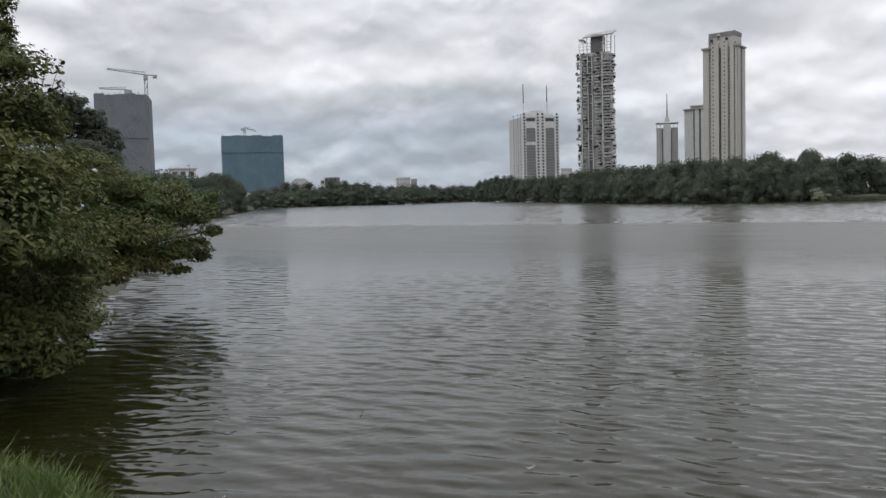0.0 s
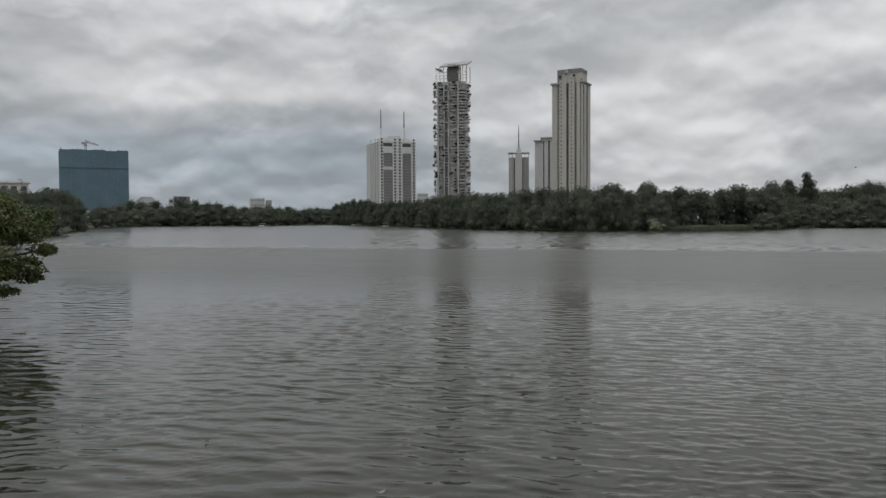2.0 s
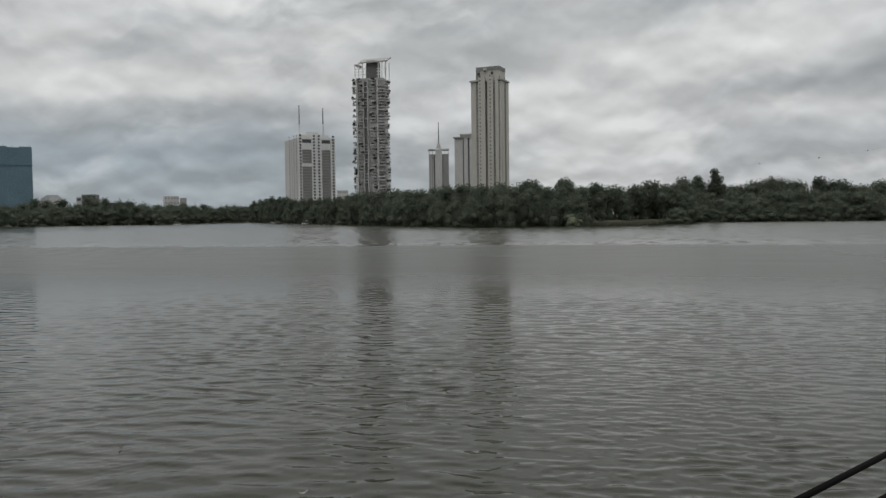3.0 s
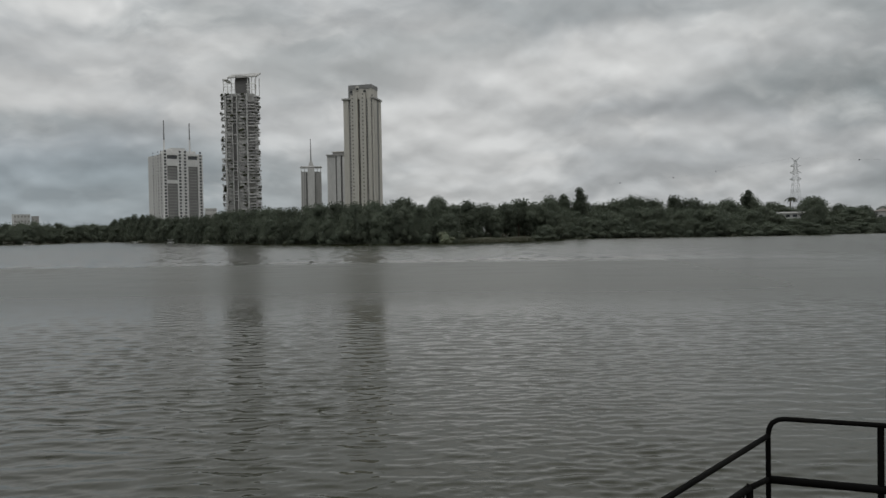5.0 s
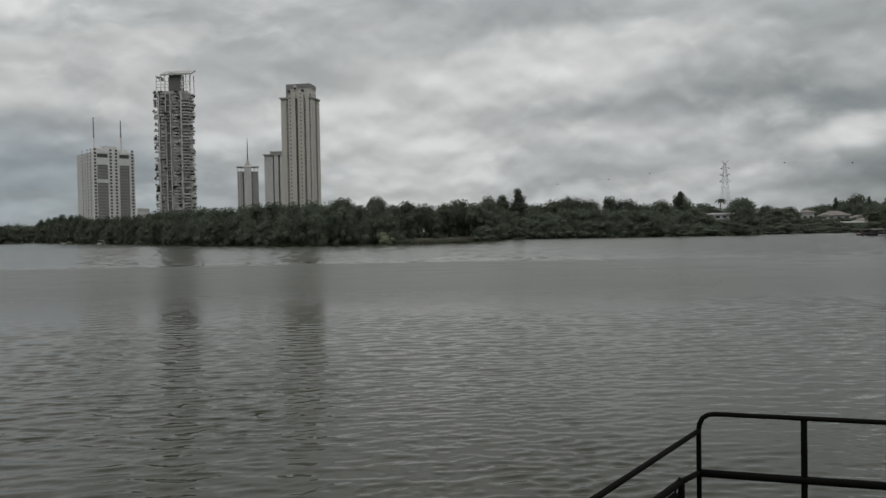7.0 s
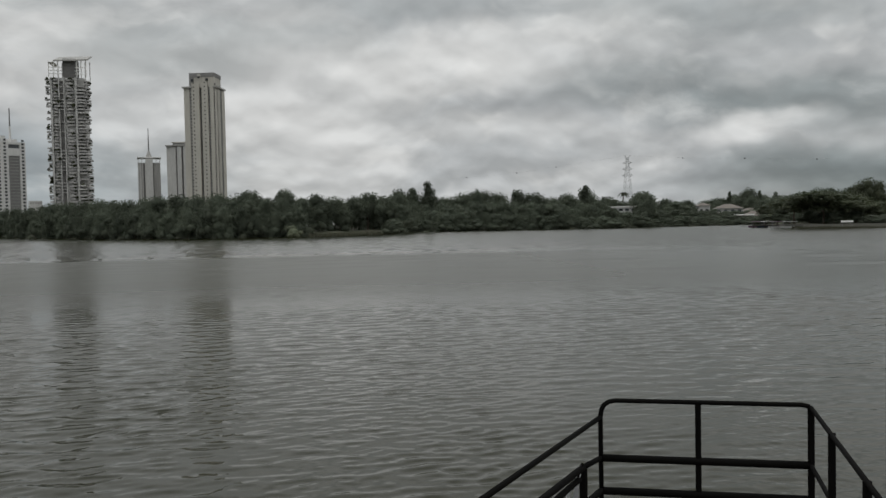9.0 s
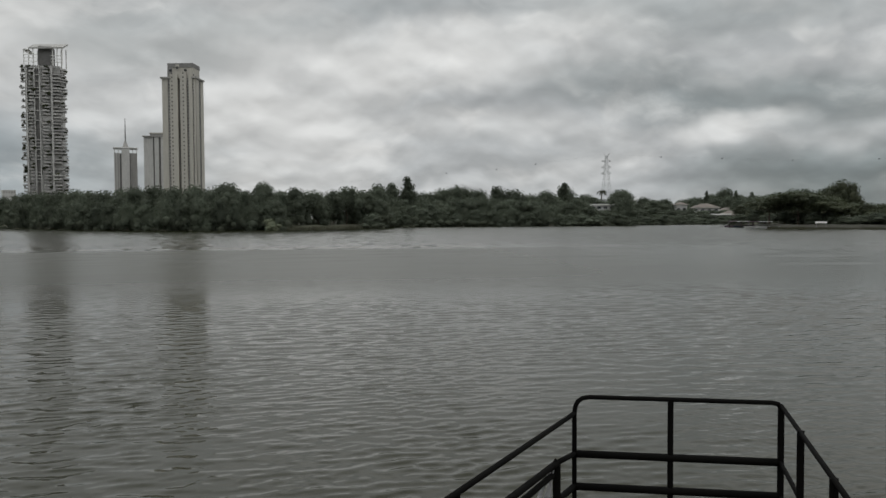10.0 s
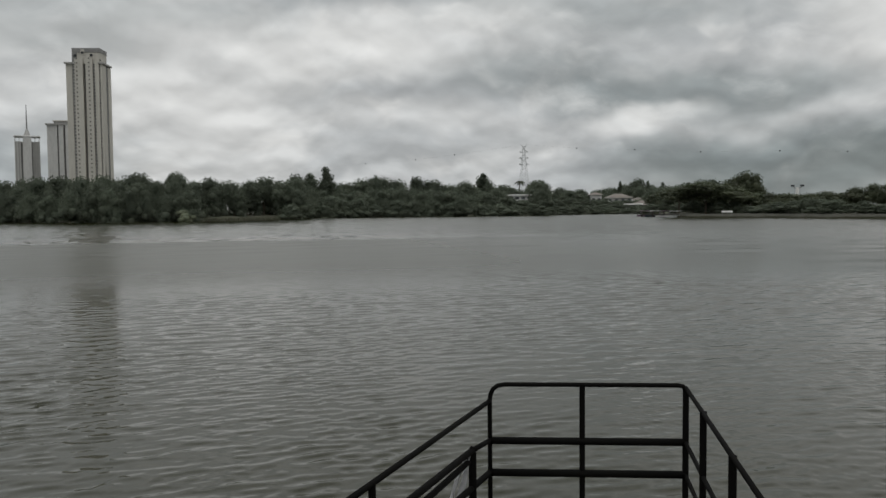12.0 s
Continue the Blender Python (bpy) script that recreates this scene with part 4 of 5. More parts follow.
def garden_tower():
    """The tall tower with curved planted balconies on every floor and a roof canopy on posts."""
    d = 900
    az = 11.15
    ob = thing("garden_tower", P(az, d, 3), -az - 12, "tall grey tower with curved planted balconies on every floor", "tower")
    h = high(9.75, d) - 3
    part("wall", boxes((-16, 16, -9, 13, 0, h)), PALEWALL, ob)
    # recess shade painted as a dark slab, slightly proud of the wall
    part("core_shade_strip", boxes((-6.6, -2.8, -9.6, -8, 0, h - 4)), DARKWALL, ob, "central strip, recess shade put into its grey")
    for x, w in ((-14.0, 0.55), (-7.1, 0.4), (-2.3, 0.4), (8.9, 0.8)):
        part("pier", boxes((x - w, x + w, -12.2, -8, 0, h)), PALEWALL, ob)
    # the right bay's darker grey stands for shade behind its balconies
    for a, b in ((-13.4, -7.5), (-1.9, 8.1), (9.7, 16.2)):
        part("bay_recess", boxes((a, b, -9.3, -8, 0, h - 2)), PALEWALL if a < 9 else GREYWALL, ob, "shaded recess behind the stacked balconies")
    rng = random.Random(8)

    def balcony(w, q, lo, hi):
        pts = [(w * math.cos(a), -q * math.sin(a)) for a in np.linspace(0, math.pi, 8)]
        return prism(pts[::-1], lo, hi)

    floors, storey = 46, (h - 6) / 46
    left, mid = mesh_of("balcony", balcony(2.9, 3.2, -0.6, 1.1), BALCONY), mesh_of("balcony", balcony(4.1, 3.2, -0.55, 1.25), BALCONY)
    right = mesh_of("balcony", balcony(4.6, 4.6, -0.5, 0.95), BALCONY)
    plants = [leafy("planting", [(0, 0, 0, 1.7, 1.2, 1.1), (1.1, -0.4, 0.6, 1.0, 0.9, 0.9)], 90, 0.5, LEAF_PARK, 60 + i) for i in range(3)]
    for i in range(floors):
        z = 6 + i * storey
        for me, x, y, turn, leafy_share in ((left, -17.0, -6.5, -50, 0.7), (left, -10.4, -9.2, 0, 0.6), (mid, 3.4, -9.2, 0, 0.6), (right, 13.2, -9, 4, 0.55), (right, 16.6, -3.6, 55, 0.7)):
            if rng.random() < 0.12:
                continue
            b = part("balcony", me, BALCONY, ob)
            b.matrix_basis = pose(x + rng.uniform(-0.7, 0.7), y + rng.uniform(-0.9, 0.5), z + rng.uniform(-0.25, 0.25), 0, 0, turn + rng.uniform(-16, 16))
            if rng.random() < leafy_share:
                g = part("planting", rng.choice(plants), LEAF_PARK, b, "green balcony planting")
                k = rng.uniform(0.5, 1.5)
                g.matrix_basis = Matrix.Translation((rng.uniform(-2.4, 2.4), -2.0, 1.2)) @ Matrix.Diagonal((k, k, k, 1))
        if rng.random() < 0.35:
            part("bridge_slab", boxes((-6.7, -2.7, -11.0, -9.6, z, z + 0.7)), PALEWALL, ob)
    # open frames round the lift house, under a canopy that tilts up
    zt = high(10.85, d) - 3
    part("lift_house", boxes((-3.5, 8.5, -9, 8, h, zt + 1.5)), DARKWALL, ob)
    bm = boxes((-11.5, 20.5, -13, 11, zt - 0.8, zt + 0.6))
    for v in bm.verts:
        v.co.z += (v.co.x + 11.5) / 32 * 1.6 + (v.co.y + 13) * 0.33 - 1.6
    part("canopy", bm, GREYWALL, ob)
    part("canopy_edge", boxes((-16.5, -11.2, -13, 9, zt - 3.4, zt - 2.6)), WHITE, ob)
    for x in (-16, -11.5, -7.5, 10.5, 14.5, 19):
        for y in (-11.5, 8):
            part("canopy_post", rods(((x, y, h), (x, y, zt - 2.8 if x < -11 else zt + (x + 11.5) / 32 * 1.6), 0.5)), WHITE, ob)
    for z in (3.2, 6.4, 9.6):
        for a, b in ((-16.4, -3.6), (8.6, 19.4)):
            part("roof_rail", boxes((a, b, -12.0, -11.5, h + z, h + z + 0.7)), WHITE, ob)


def crane(place, turn, base, tall, jib, tail, rise, label):
    ob = thing("tower_crane", place, turn, label, "crane")
    s = 0.75
    legs = [((sx * s, sy * s, base), (sx * s, sy * s, tall), 0.16) for sx in (-1, 1) for sy in (-1, 1)]
    z, flip = base, 1
    while z < tall - 2:
        legs += [((-flip * s, -s, z), (flip * s, -s, z + 2), 0.1), ((-flip * s, s, z), (flip * s, s, z + 2), 0.1), ((-s, -flip * s, z), (-s, flip * s, z + 2), 0.1), ((s, flip * s, z), (s, -flip * s, z + 2), 0.1)]
        z, flip = z + 2, -flip
    part("mast", rods(*legs, n=5), STEEL, ob)
    bars, n = [], 14
    for y in (-0.7, 0.7):
        bars.append(((tail, y, tall), (0, y, tall + 0.2), 0.15))
        bars.append(((0, y, tall + 0.2), (jib, y, tall + rise), 0.11))
    bars.append(((0, 0, tall + 1.8), (jib, 0, tall + rise + 0.7), 0.10))
    for i in range(n):
        a, b = i / n, (i + 1) / n
        bars.append(((jib * a, -0.7, tall + rise * a), (jib * b, 0, tall + 1.8 + (rise - 1.1) * b), 0.09))
        bars.append(((jib * b, 0.7, tall + rise * b), (jib * a, 0, tall + 1.8 + (rise - 1.1) * a), 0.09))
    part("jib", rods(*bars, n=5), STEEL, ob)
    part("counterweight", boxes((tail - 0.2 if tail < 0 else tail - 2, tail + 2 if tail < 0 else tail + 0.2, -0.9, 0.9, tall - 1.4, tall + 0.2)), GREYWALL, ob)
    part("cab", boxes((-1.1, 1.1, -2.6, -1.1, tall - 2.6, tall - 0.4)), GREYWALL, ob)


def netted_building(name, az, d, wid, dep, turn, top, net, label, seams, upper):
    ob = thing(name, P(az, d, 2), -az + turn, label, "building")
    h = high(top, d) - 2
    rng = random.Random(int(wid))
    part("wall", boxes((-wid / 2 + 0.5, wid / 2 - 0.5, -dep / 2 + 0.5, dep / 2 - 0.5, 0, h - 1)), GREYWALL, ob)
    n = seams
    for i in range(n):
        a, b = -wid / 2 + wid * i / n, -wid / 2 + wid * (i + 1) / n
        off = rng.uniform(-0.10, 0.10)
        part("net_sheet", boxes((a + 0.03, b - 0.03, -dep / 2 + off, -dep / 2 + off + 0.3, 0, h + rng.uniform(-0.3, 0.5))), net, ob)
    m = max(2, int(n * dep / wid))
    for i in range(m):
        a, b = -dep / 2 + dep * i / m, -dep / 2 + dep * (i + 1) / m
        for s in (-1, 1):
            off = rng.uniform(-0.15, 0.2)
            x = s * wid / 2 + off
            part("net_sheet", boxes((x - 0.15, x + 0.15, a + 0.06, b - 0.06, 0, h + rng.uniform(-0.3, 0.3))), net, ob)
    for z in upper:
        part("scaffold_ledger", boxes((-wid / 2 - 0.3, wid / 2 + 0.3, -dep / 2 - 0.5, -dep / 2 - 0.2, h * z, h * z + 0.35)), net, ob)
    for i in range(9):
        x = -wid / 2 + 1 + (wid - 2) * i / 8
        part("column_stub", rods(((x, -dep / 2 + 1, h - 1), (x, -dep / 2 + 1, h + rng.uniform(0.8, 1.8)), 0.2)), GREYWALL, ob)
    return ob, h


cream_tower()
pale_tower()
masted_tower()
white_tower()
garden_tower()
_, hg = netted_building("construction_tower", -21.5, 450, 25, 22, -8, 7.3, NETTING, "unfinished tower wrapped in grey scaffold netting", 5, (0.3, 0.62))
crane(P(-20.05, 455, 2), 20.05, hg * 0.6, high(8.75, 455) - 2, -19, 5.6, 2.6, "grey tower crane beside the netted tower")
crane(P(-21.3, 452, 2), 21.3, hg * 0.8, high(7.75, 452) - 2, -13, 2.5, 0.4, "small folded crane on the netted tower roof")
_, hb = netted_building("construction_block", -13.3, 650, 46, 30, 3, 4.65, BLUENET, "unfinished block wrapped in blue-green scaffold netting", 6, (0.76,))
crane(P(-13.75, 655, 2), 13.75, hb * 0.8, high(5.25, 655) - 2, 9, -2.5, -2.2, "small tower crane on the netted block")


# ---- railing of the landing stage ----
def railing():
    z0, zt, zl, zm, zb = 0.62, 1.70, 1.596, 1.345, 1.142
    A, B, C = P(47.45, 4.90, 0), P(54.11, 4.94, 0), P(61.24, 5.05, 0)
    left, right = Vector((-1.615, -0.73, 0)), Vector((-1.442, -1.114, 0))
    G, D = A + left * 1.35, C + right * 1.35
    ob = thing("railing", (0, 0, 0), 0, "black painted steel tube railing round the landing stage", "railing")
    up = Vector((0, 0, 1))
    u = (C - A).normalized()

    def post(p, top, rr=0.0175):
        return part("post", rods((p + up * z0, p + up * top, rr), n=12), DARKSTEEL, ob)

    def bar(name, a, za, b, zb2, rr):
        return part(name, smooth(mesh_of(name, pipe([a + up * za, a.lerp(b, 0.5) + up * (za + zb2) / 2, b + up * zb2], rr), DARKSTEEL)), DARKSTEEL, ob)

    bend = [A + up * z0, A + up * (zt - 0.10), A + u * 0.006 + up * (zt - 0.06), A + u * 0.022 + up * (zt - 0.028), A + u * 0.05 + up * (zt - 0.008), A + u * 0.09 + up * zt,
            C - u * 0.05 + up * zt, C - u * 0.018 + up * (zt - 0.006), C + up * (zt - 0.03), C + up * (zt - 0.06)]
    part("top_rail", smooth(mesh_of("top_rail", pipe(bend, 0.0145, 12), DARKSTEEL)), DARKSTEEL, ob)
    post(B, zt)
    post(C, zt - 0.02, 0.019)
    bar("rail", A, zm, C, zm, 0.0230)
    bar("rail", A, zb, C, zb, 0.0235)
    bar("side_rail", C, zt - 0.015, D, zt, 0.0125)
    bar("side_rail", A, zl, G, zl, 0.0150)
    bar("rail", A, zm, A + left * 0.18, zm + 0.03, 0.0165)
    bar("rail", A + left * 0.18, zm + 0.03, G, 1.40, 0.0195)
    bar("rail", A + left * 0.22, 1.325, G, 1.30, 0.0175)
    bar("rail", A, zb, G, zb + 0.07, 0.0195)
    bar("rail", C, zm, D, zm, 0.0125)
    bar("rail", C, zb, D, zb, 0.0125)
    for k in (0.345, 0.764, 1.34):
        post(C + right * k, zt, 0.0185)
    for k in (0.90, 1.34):
        post(A + left * k, zl)
    q = A + left * 0.18
    post(q, zm + 0.02, 0.024)
    loop = [q + left * 0.05 + up * (zm - 0.02), q + left * 0.04 + up * (zm + 0.035), q + left * 0.01 + up * (zm + 0.055), q - left * 0.02 + up * (zm + 0.03)]
    part("loop", smooth(mesh_of("loop", pipe(loop, 0.007, 8), DARKSTEEL)), DARKSTEEL, ob, "bent steel hook")
    deck = thing("landing_stage", (0, 0, 0), 0, "floating landing stage with weathered timber deck", "landing stage")
    outline = [A, C, D, G]
    mid = (A + C + D + G) / 4
    big = [(p + (p - mid).normalized() * 0.15) for p in outline]
    part("deck_frame", prism([(p.x, p.y) for p in big], 0.50, 0.585), TIMBER, deck)
    part("float", prism([(mid.x + (p.x - mid.x) * 0.9, mid.y + (p.y - mid.y) * 0.9) for p in big], -0.25, 0.50), FLOAT, deck)
    n = 11
    for i in range(n):
        a, b = (i + 0.03) / n, (i + 0.97) / n
        ring = [big[0].lerp(big[3], a), big[1].lerp(big[2], a), big[1].lerp(big[2], b), big[0].lerp(big[3], b)]
        part("plank", prism([(p.x, p.y) for p in ring], 0.588, 0.62), TIMBER, deck)
    # a torn strip of plastic sheet tied to the hook
    rag = thing("plastic_strip", q + left * 0.03 + up * (zm + 0.04), 0, "torn white plastic strip tied to the railing hook", "plastic strip")
    side, near = Vector((-0.73, 0.68, 0)), Vector((-0.68, -0.73, 0))
    for j, (shift, wide, drop) in enumerate(((0.0, 0.016, 0.66), (0.036, 0.011, 0.60))):
        bm = bmesh.new()
        rows = []
        for i in range(15):
            z = -drop * i / 14
            sway = side * (shift * min(1, i / 3) + 0.17 * (i / 14) ** 1.1 + 0.005 * math.sin(i * 1.3 + j)) + near * (0.045 * min(1, i / 2) + 0.010 * math.sin(i * 0.9 + 2 * j))
            w = wide * (0.6 + 0.5 * math.sin(min(1, i / 5) * 1.57) + 0.12 * math.sin(i * 2.1))
            rows.append([bm.verts.new(sway + up * z + side * (w * k) + near * 0.006 * (1 - k * k)) for k in (-1, -0.4, 0.4, 1)])
        for a, b in zip(rows, rows[1:]):
            for k in range(3):
                bm.faces.new((a[k], a[k + 1], b[k + 1], b[k]))
        bmesh.ops.solidify(bm, geom=bm.faces[:], thickness=0.0015)
        part("strip", bm, PLASTIC, rag)


railing()


# ---- the leafy bank on the western side ----
def near_tree(name, base, height, r, groups, leaves, size, seed, label, leafs=LEAF_NEAR, core=0.44, out=1.0):
    """A tree built round its limbs: lobes of foliage at bearing, elevation, distance and radius."""
    ob = thing(name, base, 0, label, "tree", "trees on the near bank")
    rng = random.Random(seed)
    lobes = []
    for az, el, d, rad, flat in groups:
        # upper boughs reach out over the water, lower ones hang back beneath them
        reach = out if out != 1.0 else 1.13 if el < -4 else 0.91 if el < 4 else 1.0
        d, rad = d * reach, rad * reach
        c = P(az, d, high(el, d)) - base
        lobes.append((c.x, c.y, c.z, rad * 0.82, rad * 0.82, rad * 0.66 * flat))
        for i in range(6):
            a, b = rng.uniform(0, 6.28), rng.uniform(-0.6, 0.8)
            q = rad * rng.uniform(0.45, 0.8)
            k = rad * rng.uniform(0.24, 0.4)
            lobes.append((c.x + q * math.cos(a), c.y + q * math.sin(a), c.z + q * b * flat, k * 1.1, k * 1.1, k * 0.46))
    bm = bmesh.new()
    p = Vector((0, 0, -0.4))
    nodes = [p]
    for i in range(6):
        n = Vector((rng.uniform(-0.15, 0.15), rng.uniform(-0.15, 0.15), height * (i + 1) / 6))
        rod(bm, p, n, r * (1 - 0.12 * i), r * (1 - 0.12 * (i + 1)), 10)
        p = n
        nodes.append(n)
    part("trunk", bm, BARK, ob)
    for l in lobes[::7]:
        tip = Vector(l[:3])
        start = min(nodes[1:], key=lambda n: (n - tip).length + 0.6 * abs(n.z - tip.z + 0.8))
        bend = start.lerp(tip, 0.5) + Vector((0, 0, 0.25))
        bm = rod(bmesh.new(), start, bend, r * 0.36, r * 0.24, 7)
        rod(bm, bend, tip, r * 0.24, r * 0.08, 7)
        part("limb", bm, BARK, ob)
    part("crown", leafy("crown", lobes, leaves, size, leafs, seed, leaf=(0.42, 1.0), core=core, up=0.9, level=2, inner=0.78, outer=1.16, under=0.6, ragged=0.32), leafs, ob)
    return ob


near_tree("lakeside_tree", P(-25.0, 24.0, 0.55), 3.0, 0.22,
          [(-18.0, -0.3, 22, 0.95, 0.75), (-20.6, 0.7, 21.5, 1.10, 0.7), (-17.9, -2.7, 22, 0.6, 0.7), (-19.6, -3.2, 21.5, 0.65, 0.7), (-22.6, -1.6, 20, 1.3, 0.7), (-24.1, 1.9, 20, 1.20, 0.75),
           (-22.4, 1.2, 20.5, 0.85, 0.7), (-19.0, 1.1, 22, 0.6, 0.7), (-17.0, 0.4, 22, 0.5, 0.7), (-21.3, -2.8, 21, 0.7, 0.7), (-24.8, -1.0, 19.5, 1.3, 0.8), (-16.4, -1.8, 22.2, 0.40, 0.7), (-17.2, -3.6, 22.2, 0.35, 0.7), (-18.7, -4.4, 22, 0.38, 0.7), (-23.6, -4.2, 19.5, 0.9, 0.8), (-21.5, -1.0, 21, 1.1, 0.8), (-20.3, -3.9, 21, 0.6, 0.7), (-22.6, -3.5, 20, 0.9, 0.8), (-18.6, -3.2, 21.8, 0.55, 0.7)],
          34000, 0.062, 21, "leafy green tree leaning out over the lake", LEAF_NEAR, 0.4, 1.14)
near_tree("lakeside_tree", P(-31.5, 17.2, 0.4), 6.5, 0.19,
          [(-27.9, 5.6, 16, 0.95, 0.8), (-28.9, 9.0, 15.5, 0.55, 0.9), (-28.7, 12.8, 15.5, 0.36, 1.3), (-29.1, 11.0, 15.5, 0.48, 1.2), (-31.0, 10.0, 15.5, 0.9, 1.0), (-30, 2.8, 14, 1.35, 0.8), (-27.2, 1.2, 15.5, 1.25, 0.7), (-27.0, -2.4, 15, 1.25, 0.75), (-26.4, -5.4, 14, 0.85, 0.8), (-28.4, -6.8, 12.8, 1.05, 0.8),
           (-27.1, -9.4, 12.3, 0.6, 0.8), (-28.8, 6.4, 15.2, 1.0, 0.8), (-31.5, -1, 13.5, 1.8, 0.9), (-31.8, -6, 12.8, 1.2, 0.8), (-32.5, 7, 15, 1.7, 0.9), (-26.0, 3.0, 17, 0.8, 0.7), (-25.4, -3.4, 16, 0.7, 0.8), (-29.0, -9.0, 12.2, 0.65, 0.7), (-26.0, -7.6, 13.4, 0.55, 0.7), (-31.0, -8.6, 12.2, 1.0, 0.7), (-27.6, -6.2, 16.5, 1.3, 1.0), (-30.0, -5.0, 16.5, 1.6, 1.0)],
          62000, 0.056, 22, "tall leafy tree on the near bank with boughs to the water")
# stands outside the view; added so its boughs darken the cove foliage
near_tree("lakeside_tree", P(-40.0, 19.0, 0.5), 6.0, 0.2,
          [(-36, -2, 16, 2.0, 0.8), (-35, 5, 16.5, 2.0, 0.9), (-38, 9, 18, 2.3, 0.9), (-36, -8, 14.5, 1.6, 0.7), (-41, 1, 17, 2.2, 0.8), (-33.5, -4, 17.5, 1.8, 0.9), (-37, 21, 12, 2.0, 0.6), (-34.5, 17, 13, 1.6, 0.6), (-42, 24, 11, 2.2, 0.6), (-40, 14, 12, 1.8, 0.7)],
          14000, 0.09, 24, "unseen leafy tree added beyond the view to shade the cove")
near_tree("bank_tree", P(-25.2, 42, 1.0), 3.6, 0.22,
          [(-24.5, 5.6, 42, 1.1, 0.8), (-25.6, 6.3, 42, 1.2, 0.8), (-23.5, 4.6, 42, 1.0, 0.8), (-26.5, 5.0, 42, 1.6, 0.8), (-24.3, 3.4, 42, 1.5, 0.8), (-22.8, 3.2, 42, 1.0, 0.8), (-22.2, 1.8, 42, 1.1, 0.8), (-25.3, 6.7, 42, 1.2, 0.8), (-24.0, 5.6, 42, 1.1, 0.8), (-23.0, 4.2, 42, 1.1, 0.8)],
          12000, 0.13, 23, "dark tree further along the western bank", LEAF_DARK)


def sprigs():
    """Open twigs with round leaves that stand out from the crown against the sky."""
    rng = random.Random(31)
    ob = thing("sapling", P(-27.6, 15.2, 0.75), 0, "thin sapling with sparse round leaves among the trees", "sapling")
    base = Vector(ob.matrix_basis.translation)
    for az, el in ((-25.2, 9.6), (-25.9, 9.9), (-26.8, 9.5), (-25.0, 8.2), (-25.6, 7.6), (-24.8, 7.0), (-28.1, 12.8)):
        tip = P(az, 15.8, high(el, 15.8)) - base
        root = Vector((0, 0, 0)).lerp(Vector((tip.x, tip.y, 0)), 0.4) + Vector((0, 0, tip.z * 0.72))
        bm = rod(bmesh.new(), (0, 0, -0.1), root, 0.022, 0.012, 6)
        rod(bm, root, tip, 0.012, 0.003, 5)
        twig = part("stem", bm, BARK, ob)
        for i in range(13):
            at = root.lerp(tip, 0.45 + 0.55 * i / 12) + Vector((rng.uniform(-0.09, 0.09), rng.uniform(-0.09, 0.09), rng.uniform(-0.05, 0.05)))
            bm = bmesh.new()
            k = rng.uniform(0.035, 0.055)
            ring = [bm.verts.new((k * math.cos(a) * 1.2, k * math.sin(a), 0.010 * math.cos(2 * a))) for a in np.linspace(0, 6.28, 9)[:-1]]
            bm.faces.new(ring)
            m = Matrix.Translation(at) @ Euler((rng.uniform(-1, 1), rng.uniform(-1, 1), rng.uniform(0, 6))).to_matrix().to_4x4()
            bmesh.ops.transform(bm, matrix=m, verts=bm.verts[:])
            bmesh.ops.solidify(bm, geom=bm.faces[:], thickness=0.002)
            part("leaf", bm, LEAF_NEAR, twig)


sprigs()


def grass():
    """Long grass on the lip of the near bank."""
    rng = np.random.default_rng(12)
    verts, faces = [], []
    for i in range(15000):
        az = rng.uniform(-44, 4) if i % 5 == 0 else rng.uniform(-36, -20)
        edge = along(BANK, az)
        d = edge + 0.05 - abs(rng.normal(0, 0.9))
        if d < 2.2:
            continue
        z = 0.60 + 0.36 * min(1, max(0, (edge - d) / 0.6))
        p = np.array(P(az, d, z))
        hgt = rng.uniform(0.10, 0.30) * (1.3 if rng.random() < 0.08 else 1)
        lean = rng.normal(0, 0.35, 2) * hgt
        a = rng.uniform(0, 6.28)
        w = np.array((math.cos(a), math.sin(a), 0)) * rng.uniform(0.004, 0.009)
        mid = p + np.array((lean[0] * 0.35, lean[1] * 0.35, hgt * 0.6))
        tip = p + np.array((lean[0], lean[1], hgt))
        k = len(verts)
        verts += [tuple(p - w), tuple(p + w), tuple(mid + w * 0.7), tuple(mid - w * 0.7), tuple(tip)]
        faces += [(k, k + 1, k + 2, k + 3), (k + 3, k + 2, k + 4)]
    me = bpy.data.meshes.new("grass")
    me.from_pydata(verts, [], faces)
    me.materials.append(GRASS)
    tagged(new("grass", me), "long bright green grass on the lake bank", "grass", kind="stuff")


grass()


def twigs():
    """Dry stems and dark herbs at the edge of the grass."""
    rng = random.Random(19)
    ob = thing("dry_brush", P(-24.0, 5.2, 0.6), 0, "dry brown brush at the edge of the grass", "brush")
    base = Vector(ob.matrix_basis.translation)
    for i in range(46):
        az = rng.uniform(-27.5, -18.5)
        d = along(BANK, az) + rng.uniform(-0.35, 0.12)
        a = P(az, d, 0.42) - base
        b = a + Vector((rng.uniform(-0.14, 0.14), rng.uniform(-0.14, 0.14), rng.uniform(0.2, 0.48)))
        bm = rod(bmesh.new(), a, b, 0.0045, 0.0015, 5)
        for k in range(rng.randint(1, 3)):
            m = a.lerp(b, rng.uniform(0.4, 0.9))
            rod(bm, m, m + Vector((rng.uniform(-0.1, 0.1), rng.uniform(-0.1, 0.1), rng.uniform(0.02, 0.1))), 0.003, 0.001, 4)
        part("stem", bm, BARK, ob)


twigs()


